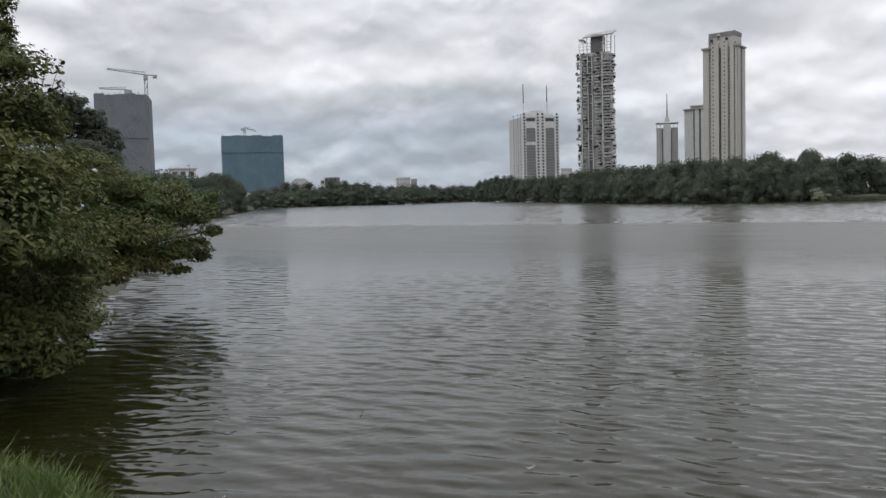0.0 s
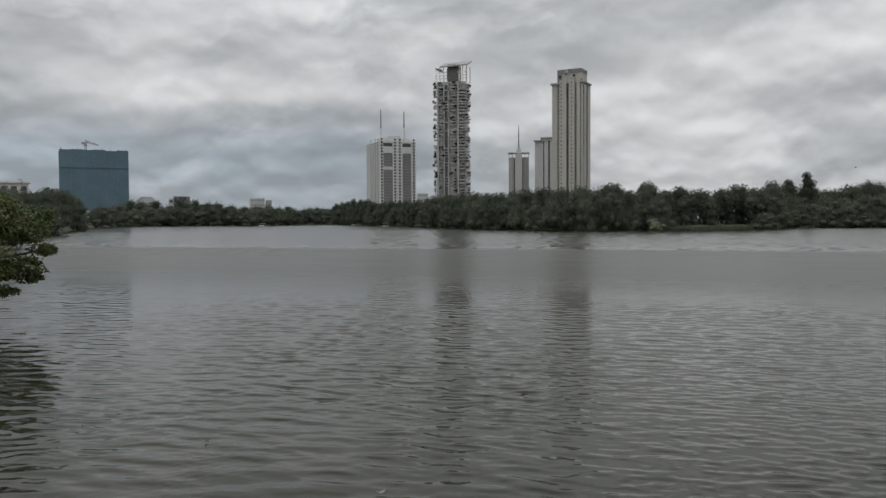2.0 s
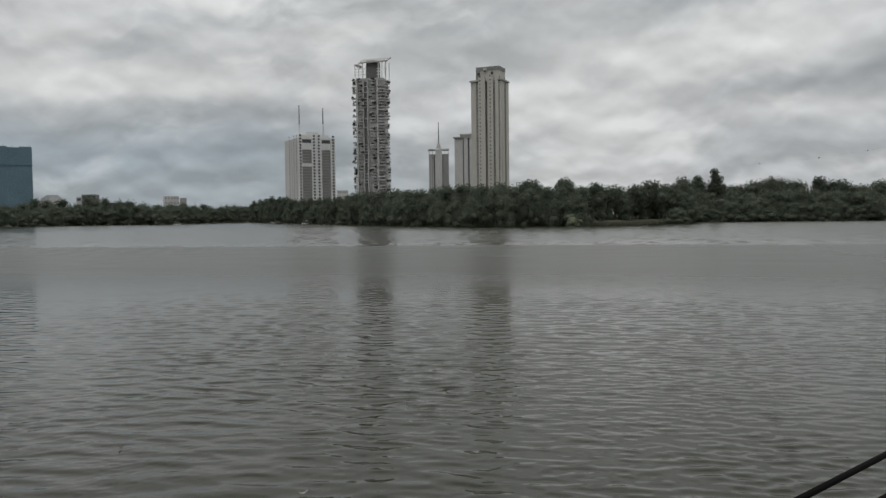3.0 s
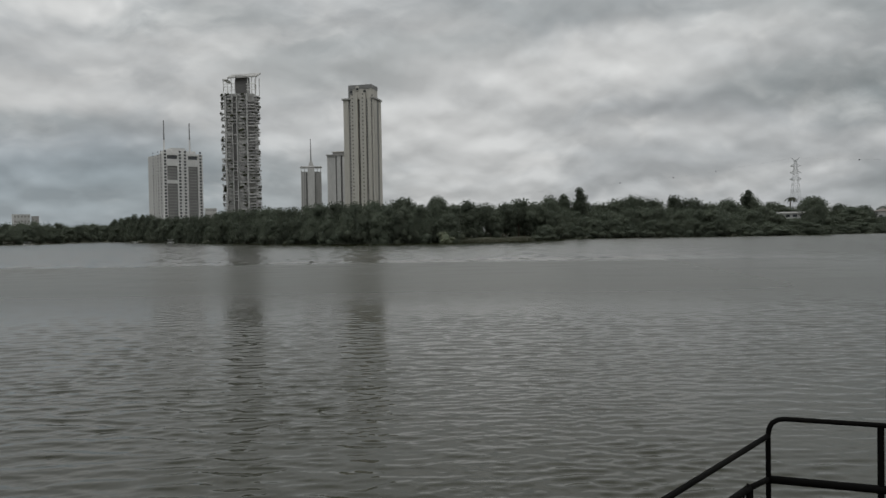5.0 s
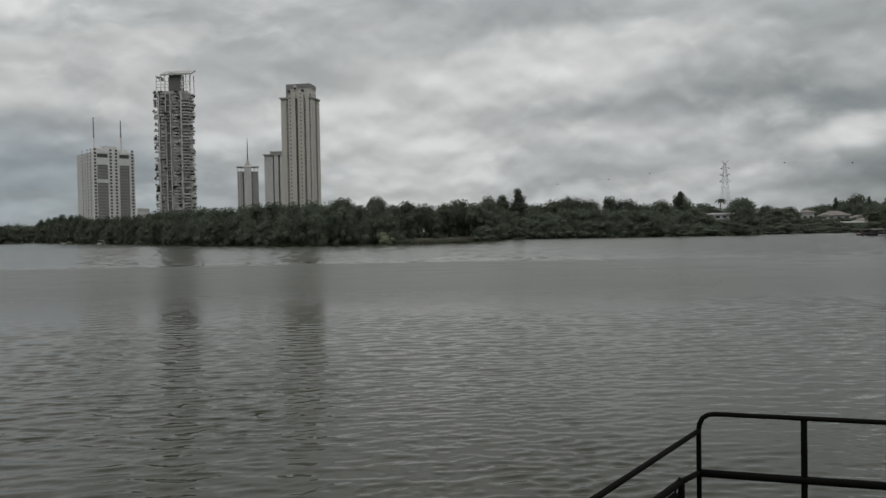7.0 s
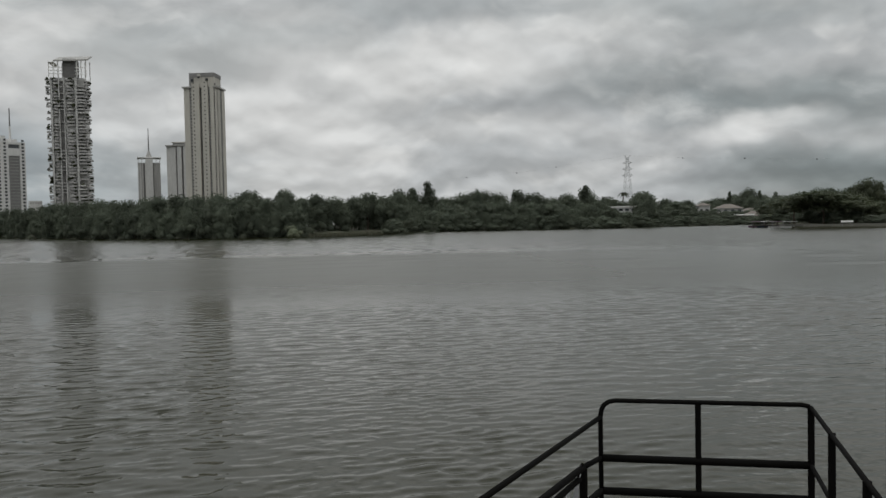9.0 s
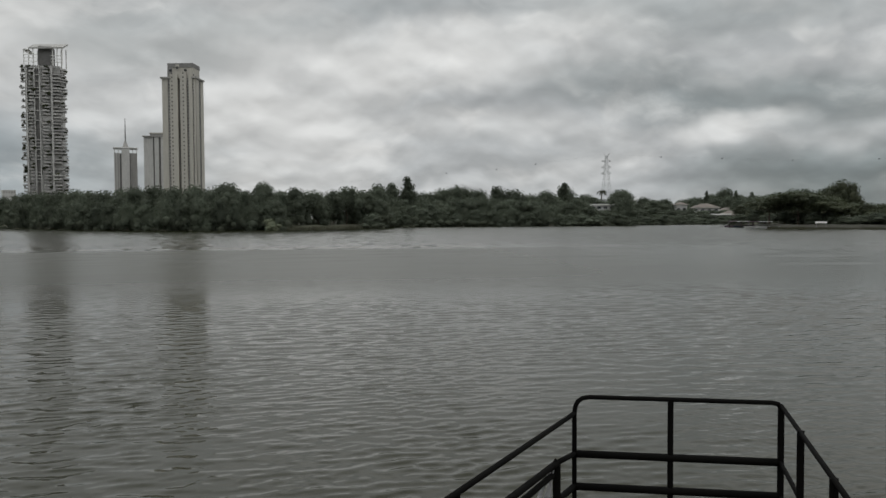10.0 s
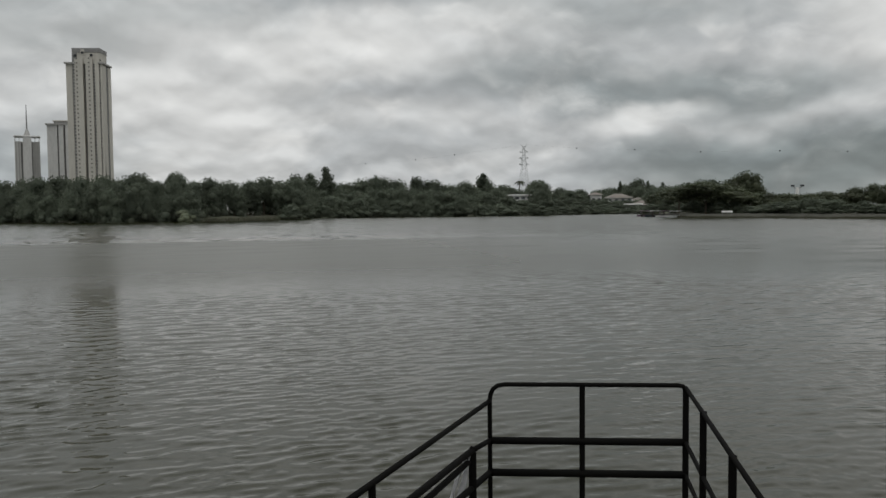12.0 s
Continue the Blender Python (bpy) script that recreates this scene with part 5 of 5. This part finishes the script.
# ---- the eastern shore: lawn wall, jetty, houses, trees ----
def shore_wall():
    me_rng = random.Random(3)
    az = 59.0
    ob = thing("lake_wall", P(66, 178, 0), 0, "low grey stone retaining wall along the lakeside lawn", "wall", kind="structure")
    base = Vector(ob.matrix_basis.translation)
    while az < 80:
        a, b = P(az, far(az) - 0.5), P(az + 0.8, far(az + 0.8) - 0.5)
        n = Vector((a.x, a.y, 0)).normalized() * 0.6
        top = 1.0 + me_rng.uniform(-0.05, 0.05)
        pts = [a, b, b + n, a + n]
        part("wall_block", prism([(p.x - base.x, p.y - base.y) for p in pts], -0.8, top), STONE, ob)
        # a darker earth-coloured strip along the foot of the wall
        foot = [a - n * 1.8, b - n * 1.8, b, a]
        part("dark_foot", prism([(p.x - base.x, p.y - base.y) for p in foot], -0.8, 0.42 + me_rng.uniform(-0.08, 0.1)), EARTH, ob)
        az += 0.81


shore_wall()


def house(name, az, d, wid, dep, turn, floor, eaves, ridge, walls, roof, label, openings=3):
    """A walled house with a hipped roof, windows and a door."""
    ob = thing(name, P(az, d, floor), -az + turn, label, "house")
    h, r = eaves - floor, ridge - floor
    part("wall", boxes((-wid / 2, wid / 2, -dep / 2, dep / 2, -2.5, h)), walls, ob)
    bm = bmesh.new()
    e = 0.7
    lo = [bm.verts.new((x, y, h)) for x, y in ((-wid / 2 - e, -dep / 2 - e), (wid / 2 + e, -dep / 2 - e), (wid / 2 + e, dep / 2 + e), (-wid / 2 - e, dep / 2 + e))]
    run = max(0.2, wid / 2 - dep / 2)
    hi = [bm.verts.new((-run, 0, r)), bm.verts.new((run, 0, r))]
    bm.faces.new((lo[0], lo[1], hi[1], hi[0]))
    bm.faces.new((lo[1], lo[2], hi[1]))
    bm.faces.new((lo[2], lo[3], hi[0], hi[1]))
    bm.faces.new((lo[3], lo[0], hi[0]))
    bm.faces.new(list(reversed(lo)))
    part("roof", bm, roof, ob)
    rows = max(1, int(h // 3))
    for j in range(rows):
        for i in range(openings):
            x = -wid / 2 + wid * (i + 0.5) / openings
            part("window", boxes((x - 0.7, x + 0.7, -dep / 2 - 0.06, -dep / 2 + 0.1, 1.0 + 3 * j, 2.3 + 3 * j)), GLASS, ob)
    return ob


def flat_block(name, az, d, wid, dep, turn, floor, top, walls, label, floors=2, openings=4, slab=True):
    """A flat-roofed block with storeys of windows and a projecting roof slab."""
    ob = thing(name, P(az, d, floor), -az + turn, label, "building")
    h = top - floor
    part("wall", boxes((-wid / 2, wid / 2, -dep / 2, dep / 2, -2.5, h)), walls, ob)
    if slab:
        part("roof_slab", boxes((-wid / 2 - 0.6, wid / 2 + 0.6, -dep / 2 - 0.8, dep / 2 + 0.6, h, h + 0.5)), WHITE, ob)
    for j in range(floors):
        z = h * (j + 0.35) / floors
        for i in range(openings):
            x = -wid / 2 + wid * (i + 0.5) / openings
            part("window", boxes((x - wid / openings * 0.3, x + wid / openings * 0.3, -dep / 2 - 0.06, -dep / 2 + 0.1, z, z + h / floors * 0.42)), GREYWALL if name == "distant_block" else GLASS, ob)
    return ob


house("lakeside_house", 55.9, 390, 12, 9, 8, high(0.2, 390), high(0.62, 390), high(0.92, 390), PALEWALL, ROOF, "lakeside house with brown hipped roof", 4)
house("lakeside_house", 57.6, 400, 14, 8, -6, high(0.05, 400), high(0.42, 400), high(0.62, 400), GREYWALL, ROOF, "low house with tiled roof among trees", 4)
house("lakeside_house", 54.3, 412, 5.5, 6, 10, high(0.3, 412), high(0.85, 412), high(1.05, 412), PALEWALL, ROOF, "small white house among shore trees", 2)
flat_block("pavilion", 56.9, 345, 6.5, 5, 4, high(-0.3, 345), high(0.13, 345), DARKWALL, "open lakeside pavilion with white roof slab", 1, 5)
house("lakeside_house", 54.3, 330, 2.6, 3, 0, high(-0.35, 330), high(-0.1, 330), high(0.08, 330), WHITE, SHEET, "tiny white hut by the water", 1)
house("lakeside_house", 55.4, 330, 2.6, 3, 0, high(-0.3, 330), high(-0.02, 330), high(0.12, 330), WHITE, SHEET, "tiny white hut by the water", 1)
house("boathouse", 58.3, 352, 19, 8, 4, high(-0.25, 352), high(0.10, 352), high(0.42, 352), DARKWALL, ROOF, "long low boathouse with dark brown roof", 6)
flat_block("terrace", 55.1, 372, 7, 5, 6, high(-0.15, 372), high(0.32, 372), PALEWALL, "pale open terrace below the lakeside house", 1, 3)
flat_block("villa", 48.95, 303, 9, 7, 4, high(0.1, 303), high(0.85, 303), OLDWHITE, "white flat-roofed villa behind the shore trees", 2, 4)
flat_block("villa", 72.5, 215, 4.5, 5, 0, high(-0.2, 215), high(0.62, 215), WHITE, "small white house behind the hedge", 1, 2)
flat_block("terrace_building", -18.0, 262, 7.5, 8, 3, 3.0, high(2.5, 262), WHITE, "white flat-roofed building above the western trees", 3, 3)
flat_block("terrace_building", -14.0, 470, 8, 8, 3, 1.5, high(0.72, 470), WHITE, "white lakeside building on the western shore", 2, 3)
house("terrace_house", -10.05, 640, 19, 12, -10, 1.5, high(1.22, 640), high(1.72, 640), WHITE, SHEET, "white house with pale sloping roof on the far shore", 5)
flat_block("apartment_block", -7.78, 650, 10, 10, -14, 1.5, high(1.74, 650), DARKWALL, "dark square apartment block above the far trees", 4, 3, False)
# the dark block's sunlit side, added as a paler slab with windows
flat_block("terrace_building", -8.42, 652, 4, 9, -8, 1.5, high(1.6, 652), PALEWALL, "pale slab standing in for the dark block's sunlit side", 4, 1, False)
flat_block("long_shed", -5.95, 648, 19, 10, 3, 1.5, high(1.18, 648), DARKWALL, "long dark-walled shed with pale roof slab", 2, 6)
flat_block("terrace_building", -9.0, 636, 6, 10, -12, 1.5, high(0.85, 636), WHITE, "white annexe on the far shore", 2, 4)
flat_block("distant_block", -2.75, 950, 16, 12, 8, 3, high(1.62, 950), PALEWALL, "pale distant block beyond the far trees", 5, 5, False)
flat_block("distant_block", -1.95, 950, 6, 9, 8, 3, high(1.5, 950), GREYWALL, "narrow grey distant block beyond the far trees", 5, 2, False)
flat_block("distant_block", 8.95, 1100, 14, 12, 8, 3, high(1.95, 1100), PALEWALL, "pale distant block behind the headland", 6, 5, False)


def park():
    g = "trees of the eastern shore"
    for az, d, e, w in ((60.0, 207, 1.35, 13), (61.8, 206, 1.6, 15), (63.3, 205, 1.25, 12)):
        plant("rain_tree", az, d, e, w, 1.0, g)
    for az, d, e, w in ((64.2, 232, 2.35, 7.5), (64.9, 232, 2.15, 6.5), (63.7, 235, 2.0, 7)):
        plant("park_tree", az, d, e, w, 1.0, g)
    for az, d, e, w in ((57.2, 440, 1.95, 15), (56.4, 440, 1.55, 13), (58.2, 440, 1.45, 14), (55.2, 445, 1.3, 13), (59.2, 430, 1.35, 13), (53.2, 430, 1.25, 14), (51.8, 425, 1.4, 15), (50.6, 330, 1.75, 9), (49.9, 335, 1.9, 8), (52.5, 360, 1.2, 14), (60.3, 420, 1.5, 12)):
        plant("broadleaf_tree", az, d, e, w, 2.0, g)
    for az, d, e, w in ((60.4, 232, 1.55, 9), (61.4, 235, 1.8, 10), (62.4, 236, 1.78, 10), (63.2, 236, 1.75, 9), (59.4, 236, 1.4, 8), (58.9, 300, 1.3, 11), (58.2, 375, 1.25, 10), (57.5, 405, 1.45, 9), (56.6, 410, 1.35, 9)):
        plant("broadleaf_tree", az, d, e, w, 1.0, g)
    for az, d, e, w in ((54.2, 372, 0.55, 10), (55.0, 370, 0.62, 9), (55.6, 368, 0.42, 9), (56.5, 366, 0.48, 9), (57.2, 370, 0.5, 10), (58.0, 372, 0.55, 10)):
        plant("mangrove_tree", az, d, e, w, 1.5, g)
    hill = [(53.5, 0.95), (55, 1.3), (57.3, 1.8), (58.2, 1.35), (60, 1.45), (61.4, 1.75)]
    az = 53.5
    while az < 61.5:
        plant("broadleaf_tree", az, 452 + tree_rng.uniform(-6, 6), along(hill, az) + tree_rng.uniform(-0.12, 0.08), tree_rng.uniform(11, 15), 2.0, g)
        az += 0.9
    az = 50.5
    while az < 60:
        plant("mangrove_tree", az, 415 + tree_rng.uniform(-5, 5), 0.75 + 0.35 * max(0, min(1, (az - 52) / 4)) + tree_rng.uniform(-0.2, 0.2), tree_rng.uniform(11, 15), 1.5, g)
        az += 1.0
    for az, e in ((56.0, 1.75), (58.9, 1.65), (60.6, 1.55), (57.9, 1.75)):
        plant("slender_tree", az, 438, e, 9, 2.0, g)
    az = 51.0
    while az < 58:
        plant("mangrove_tree", az, far(az) + 2, 0.02 + tree_rng.uniform(-0.2, 0.15), tree_rng.uniform(8, 12), -0.4, g)
        plant("mangrove_tree", az + 0.6, far(az + 0.6) + 14, 0.22 + tree_rng.uniform(-0.2, 0.1), tree_rng.uniform(8, 12), 0.4, g)
        plant("broadleaf_tree", az + 0.4, far(az) + 60, 0.55 + tree_rng.uniform(-0.2, 0.25), tree_rng.uniform(9, 13), 1.5, g)
        az += 1.1
    az = 58.6
    while az < 80:
        plant("park_tree", az, far(az) + 24 + tree_rng.uniform(-3, 4), 0.98 + tree_rng.uniform(-0.3, 0.15) + (0.2 if 70.8 < az < 73 else 0), tree_rng.uniform(6, 9), 1.0, g)
        plant("mangrove_tree", az + 0.5, far(az) + 9 + tree_rng.uniform(-1.5, 3), 0.25 + tree_rng.uniform(-0.3, 0.25), tree_rng.uniform(5.5, 8), 1.0, g)
        az += 0.9 * tree_rng.uniform(0.85, 1.15)
    # the pale shrub on the headland's tip
    ob = thing("shrub", P(25.4, 199.0, -0.2), 0, "pale yellow-green shrub at the tip of the headland", "shrub")
    me = leafy("crown", [(x * 5.0, y * 4, z * 3.8, r * 5.0, r * 4.2, q * 3.8) for x, y, z, r, _, q in lobes_of(77, "mound")], 2400, 0.12, LEAF_PALE, 77, up=0.6)
    part("crown", me, LEAF_PALE, ob)


park()


def reeds():
    """The low grassy spit at the foot of the headland."""
    rng = np.random.default_rng(40)
    verts, faces = [], []
    for i in range(8000):
        az = rng.uniform(21.5, 33.4)
        d = far(min(az, 33.0)) + 1.0 + rng.uniform(0, 6.0 + 1.3 * max(0, az - 26.2))
        hgt = rng.uniform(0.4, 1.2)
        p = np.array(P(az, d, -0.05))
        lean = rng.normal(0, 0.3, 2) * hgt
        a = rng.uniform(0, 6.28)
        w = np.array((math.cos(a), math.sin(a), 0)) * rng.uniform(0.05, 0.10)
        k = len(verts)
        verts += [tuple(p - w), tuple(p + w), tuple(p + np.array((lean[0], lean[1], hgt)))]
        faces.append((k, k + 1, k + 2))
    me = bpy.data.meshes.new("reeds")
    me.from_pydata(verts, [], faces)
    me.materials.append(REED)
    tagged(new("reeds", me), "low reeds fringing the wooded headland", "reeds", kind="stuff")


reeds()


def boat(name, az, d, long, wide, turn, label, cabin=False, paint=None, cover=None):
    ob = thing(name, P(az, d, 0), -az + turn, label, "boat")
    bm = bmesh.new()
    rows = []
    for i in range(9):
        t = i / 8
        half = wide / 2 * (math.sin(math.pi * (0.18 + 0.82 * (1 - t))) ** 0.7 if t > 0.35 else 0.95)
        half = max(0.03, half)
        x = -long / 2 + long * t
        keel = -0.12 + 0.25 * max(0, t - 0.7)
        gun = 0.45 + 0.22 * t * t
        rows.append([bm.verts.new((x, -half, gun)), bm.verts.new((x, -half * 0.75, keel)), bm.verts.new((x, half * 0.75, keel)), bm.verts.new((x, half, gun))])
    for a, b in zip(rows, rows[1:]):
        for k in range(3):
            bm.faces.new((a[k], b[k], b[k + 1], a[k + 1]))
    bm.faces.new(rows[0])
    bmesh.ops.solidify(bm, geom=bm.faces[:], thickness=0.06)
    part("hull", bm, paint or BOATWHITE, ob)
    for x in (-long * 0.25, long * 0.05):
        part("thwart", boxes((x - 0.15, x + 0.15, -wide * 0.42, wide * 0.42, 0.28, 0.34)), TIMBER, ob)
    if cabin:
        part("canopy", boxes((-long * 0.35, long * 0.2, -wide * 0.45, wide * 0.45, 1.55, 1.65)), cover or BOATWHITE, ob)
        for x in (-long * 0.33, long * 0.18):
            for y in (-wide * 0.42, wide * 0.42):
                part("canopy_post", rods(((x, y, 0.4), (x, y, 1.56), 0.03)), STEEL, ob)
    return ob


boat("boat", -2.4, 480, 6.5, 2.2, 65, "small white motor boat on the far water", True)
boat("boat", 4.0, 500, 4.5, 1.8, 110, "small white boat near the far trees")
boat("boat", 6.3, 395, 5.0, 1.9, 65, "small white boat near the headland", True)
for az_b, d_b, turn_b, paint_b, cover_b, label_b in (
        (57.9, 226, 8, MAUVE, MAUVE, "mauve canopied boat moored at the jetty"), (58.5, 219, -6, FLOAT, BOATWHITE, "dark blue boat with white canopy moored at the jetty"),
        (59.2, 211, 5, BOATWHITE, MAUVE, "white boat with faded mauve canopy moored at the jetty"), (59.9, 204.5, -4, BOATWHITE, BOATWHITE, "white canopied boat moored at the jetty")):
    boat("moored_boat", az_b, d_b, 5.6, 2.0, turn_b, label_b, True, paint_b, cover_b)


def jetty():
    ob = thing("jetty", P(59.0, 216, 0), -59 + 6, "low timber jetty with moored boats", "jetty")
    part("deck", boxes((-6, 6, -1.2, 1.2, 0.55, 0.72)), PILE, ob)
    for x in (-5.6, -2.8, 0, 2.8, 5.6):
        for y in (-1, 1):
            part("pile", rods(((x, y, -1.8), (x, y, 1.5), 0.12)), PILE, ob)
    part("rail", boxes((-6, 6, 1.0, 1.08, 1.35, 1.43)), PILE, ob)
    sign = thing("notice_board", P(63.15, 184.5, 0.9), -63.15, "long white notice board on the lawn edge", "sign")
    part("panel", boxes((-1.15, 1.15, -0.06, 0.06, 0.42, 0.82)), WHITE, sign)
    for x in (-0.9, 0.9):
        part("post", rods(((x, 0.09, -0.4), (x, 0.09, 0.95), 0.05)), STEEL, sign)
    white = thing("hoarding", P(-12.2, 526, 0), 12.2, "white hoarding on the western waterfront", "hoarding")
    part("panel", boxes((-1.5, 1.5, -0.1, 0.1, 0.6, high(0.45, 530))), WHITE, white)
    for x in (-1.2, 1.2):
        part("post", rods(((x, 0.25, -0.5), (x, 0.25, high(0.4, 530)), 0.12)), STEEL, white)


jetty()


def pylon():
    d = 700
    ob = thing("power_pylon", P(49.27, d, 3), -49.27 + 20, "tall grey lattice power pylon on the horizon", "pylon")
    top = high(4.35, d) - 3
    bars = []

    def half(z):
        return 4.6 * (1 - z / top) ** 1.15 + 0.75

    levels = [0, 8, 15, 21, 26.5, 31.5, 36, 40, 44, 47.5, 51]
    levels = [z * top / 51 for z in levels]
    for a, b in zip(levels, levels[1:]):
        ha, hb2 = half(a), half(b)
        for sx in (-1, 1):
            for sy in (-1, 1):
                bars.append(((sx * ha, sy * ha, a), (sx * hb2, sy * hb2, b), 0.10))
        for s in (-1, 1):
            bars += [((-ha, s * ha, a), (hb2, s * hb2, b), 0.055), ((ha, s * ha, a), (-hb2, s * hb2, b), 0.055), ((s * ha, -ha, a), (s * hb2, hb2, b), 0.055), ((s * ha, ha, a), (s * hb2, -hb2, b), 0.055)]
            bars += [((-hb2, s * hb2, b), (hb2, s * hb2, b), 0.055), ((s * hb2, -hb2, b), (s * hb2, hb2, b), 0.055)]
    part("tower", rods(*bars, n=4), GALV, ob)
    for z, reach in ((0.70, 4.6), (0.80, 4.4), (0.90, 4.0)):
        for s in (-1, 1):
            tip = (s * reach, 0, top * z + 0.6)
            h = half(top * z)
            part("cross_arm", rods(((s * h, -h, top * z), tip, 0.2), ((s * h, h, top * z), tip, 0.2), ((s * h, 0, top * z + 2), tip, 0.2), n=4), GALV, ob)
    for s in (-1, 1):
        part("peak", rods(((0, 0, top * 0.97), (s * 3.2, 0, top + 2.2), 0.13), ((s * 0.8, 0, top), (s * 3.2, 0, top + 2.2), 0.1), n=4), GALV, ob)


def light_mast():
    d = 250
    ob = thing("light_mast", P(67.5, d, 1.5), -67.5, "white floodlight mast with two lamp heads", "light mast")
    top = high(1.3, d) - 1.5
    part("pole", rod(bmesh.new(), (0, 0, -0.5), (0, 0, top - 0.6), 0.75, 0.5, 10), OLDWHITE, ob)
    for s in (-1, 1):
        part("arm", rods(((0, 0, top - 1.2), (s * 1.2, 0, top - 0.3), 0.12)), STEEL, ob)
        part("lamp_head", boxes((s * 1.25 - 0.5, s * 1.25 + 0.5, -0.3, 0.3, top - 0.35, top + 0.15)), HOLLOW, ob)
    lamp = thing("street_lamp", P(-17.5, 255, 2.0), 17.5, "slim street lamp above the western trees", "street lamp")
    t2 = high(2.75, 255) - 2.0
    part("pole", rod(bmesh.new(), (0, 0, -0.5), (0, 0, t2), 0.12, 0.07, 8), STEEL, lamp)
    part("lamp_head", boxes((-0.9, 0.05, -0.12, 0.12, t2 - 0.05, t2 + 0.12)), GREYWALL, lamp)


def power_line():
    """The earth wire that runs past the pylon, with its marker balls."""
    ob = thing("power_line", P(49.27, 700, 0), 0, "thin overhead power line with dark marker balls", "power line")
    base = Vector(ob.matrix_basis.translation)
    a, b = P(30, 800), P(78, 640)
    sag = [(30, 2.6), (37.9, 3.25), (41.5, 3.5), (44.3, 3.84), (49.2, 4.5), (53.0, 4.17), (57.0, 3.97), (61.4, 3.70), (66.4, 3.6), (70.4, 3.40), (78, 3.2)]

    def on_line(az):
        way, run = P(az, 1), b - a
        t = (a.x * way.y - a.y * way.x) / (run.y * way.x - run.x * way.y)
        p = a + run * t
        return Vector((p.x, p.y, high(along(sag, az), p.length))) - base

    for lo, hi in ((30, 49.2), (49.2, 78)):
        part("wire", pipe([on_line(az) for az in np.linspace(lo, hi, 14)], 0.02, 5), GALV, ob)
    ball = bmesh.new()
    bmesh.ops.create_uvsphere(ball, u_segments=10, v_segments=6, radius=0.5)
    me = smooth(mesh_of("marker_ball", ball, HOLLOW))
    for az in (37.9, 41.5, 44.3, 53.0, 57.0, 61.4, 66.4, 70.4):
        part("marker_ball", me, HOLLOW, ob).matrix_basis = Matrix.Translation(on_line(az))


def palm(az, d, top, lean):
    """A slim palm with a small crown of drooping fronds."""
    rng = random.Random(int(az * 10))
    ob = thing("palm_tree", P(az, d, 2.0), -az, "slim dark palm standing above the shore trees", "palm tree", "trees of the eastern shore")
    h = high(top, d) - 2.0
    part("trunk", pipe([(lean * k * k, 0, h * k) for k in (-0.02, 0.25, 0.5, 0.75, 0.97)], 0.22, 7), BARK, ob)
    for i in range(11):
        a, droop = i * 2.4, rng.uniform(0.2, 1.1)
        bm = bmesh.new()
        rows = []
        for j in range(6):
            k = j / 5
            r, z, w = 2.6 * k, 0.9 * k - (0.9 + droop) * 1.6 * k * k, 0.34 * math.sin(math.pi * (0.12 + 0.85 * k))
            c = Vector((lean + r * math.cos(a), r * math.sin(a), h * 0.97 + z))
            n = Vector((-math.sin(a), math.cos(a), -0.35))
            rows.append((bm.verts.new(c + n * w), bm.verts.new(c + Vector((0, 0, 0.08))), bm.verts.new(c - Vector((n.x, n.y, -n.z)) * w)))
        for p, q in zip(rows, rows[1:]):
            bm.faces.new((p[0], p[1], q[1], q[0]))
            bm.faces.new((p[1], p[2], q[2], q[1]))
        bmesh.ops.solidify(bm, geom=bm.faces[:], thickness=0.03)
        part("frond", bm, LEAF_PARK, ob)


def drift():
    """Fallen leaves afloat on the lake."""
    for az, d, k, kind in ((5.7, 8.05, 0.036, CREAM), (-16.7, 7.7, 0.036, CREAM), (-6.4, 10.4, 0.022, BARK), (13.4, 11.9, 0.022, BARK)):
        bm = bmesh.new()
        rim = [bm.verts.new((k * math.cos(a) * (1.5 + 0.3 * math.cos(a)), k * 0.7 * math.sin(a), 0.012 * math.cos(2 * a))) for a in np.linspace(0, 6.28, 13)[:-1]]
        mid = bm.verts.new((0, 0, -0.006))
        for p, q in zip(rim, rim[1:] + rim[:1]):
            bm.faces.new((p, q, mid))
        bmesh.ops.solidify(bm, geom=bm.faces[:], thickness=0.004)
        pale = kind is not BARK
        ob = new("floating_leaf", mesh_of("floating_leaf", bm, kind))
        ob.matrix_basis = Matrix.Translation(P(az, d, 0.03)) @ pose(0, 0, 0, 0, 0, -az + 20)
        tagged(ob, "pale fallen leaf floating on the lake water" if pale else "small brown leaf floating on the lake water", "leaf")


pylon()
light_mast()
power_line()
palm(48.9, 330, 1.95, 0.5)
palm(48.45, 334, 1.45, -0.4)
drift()
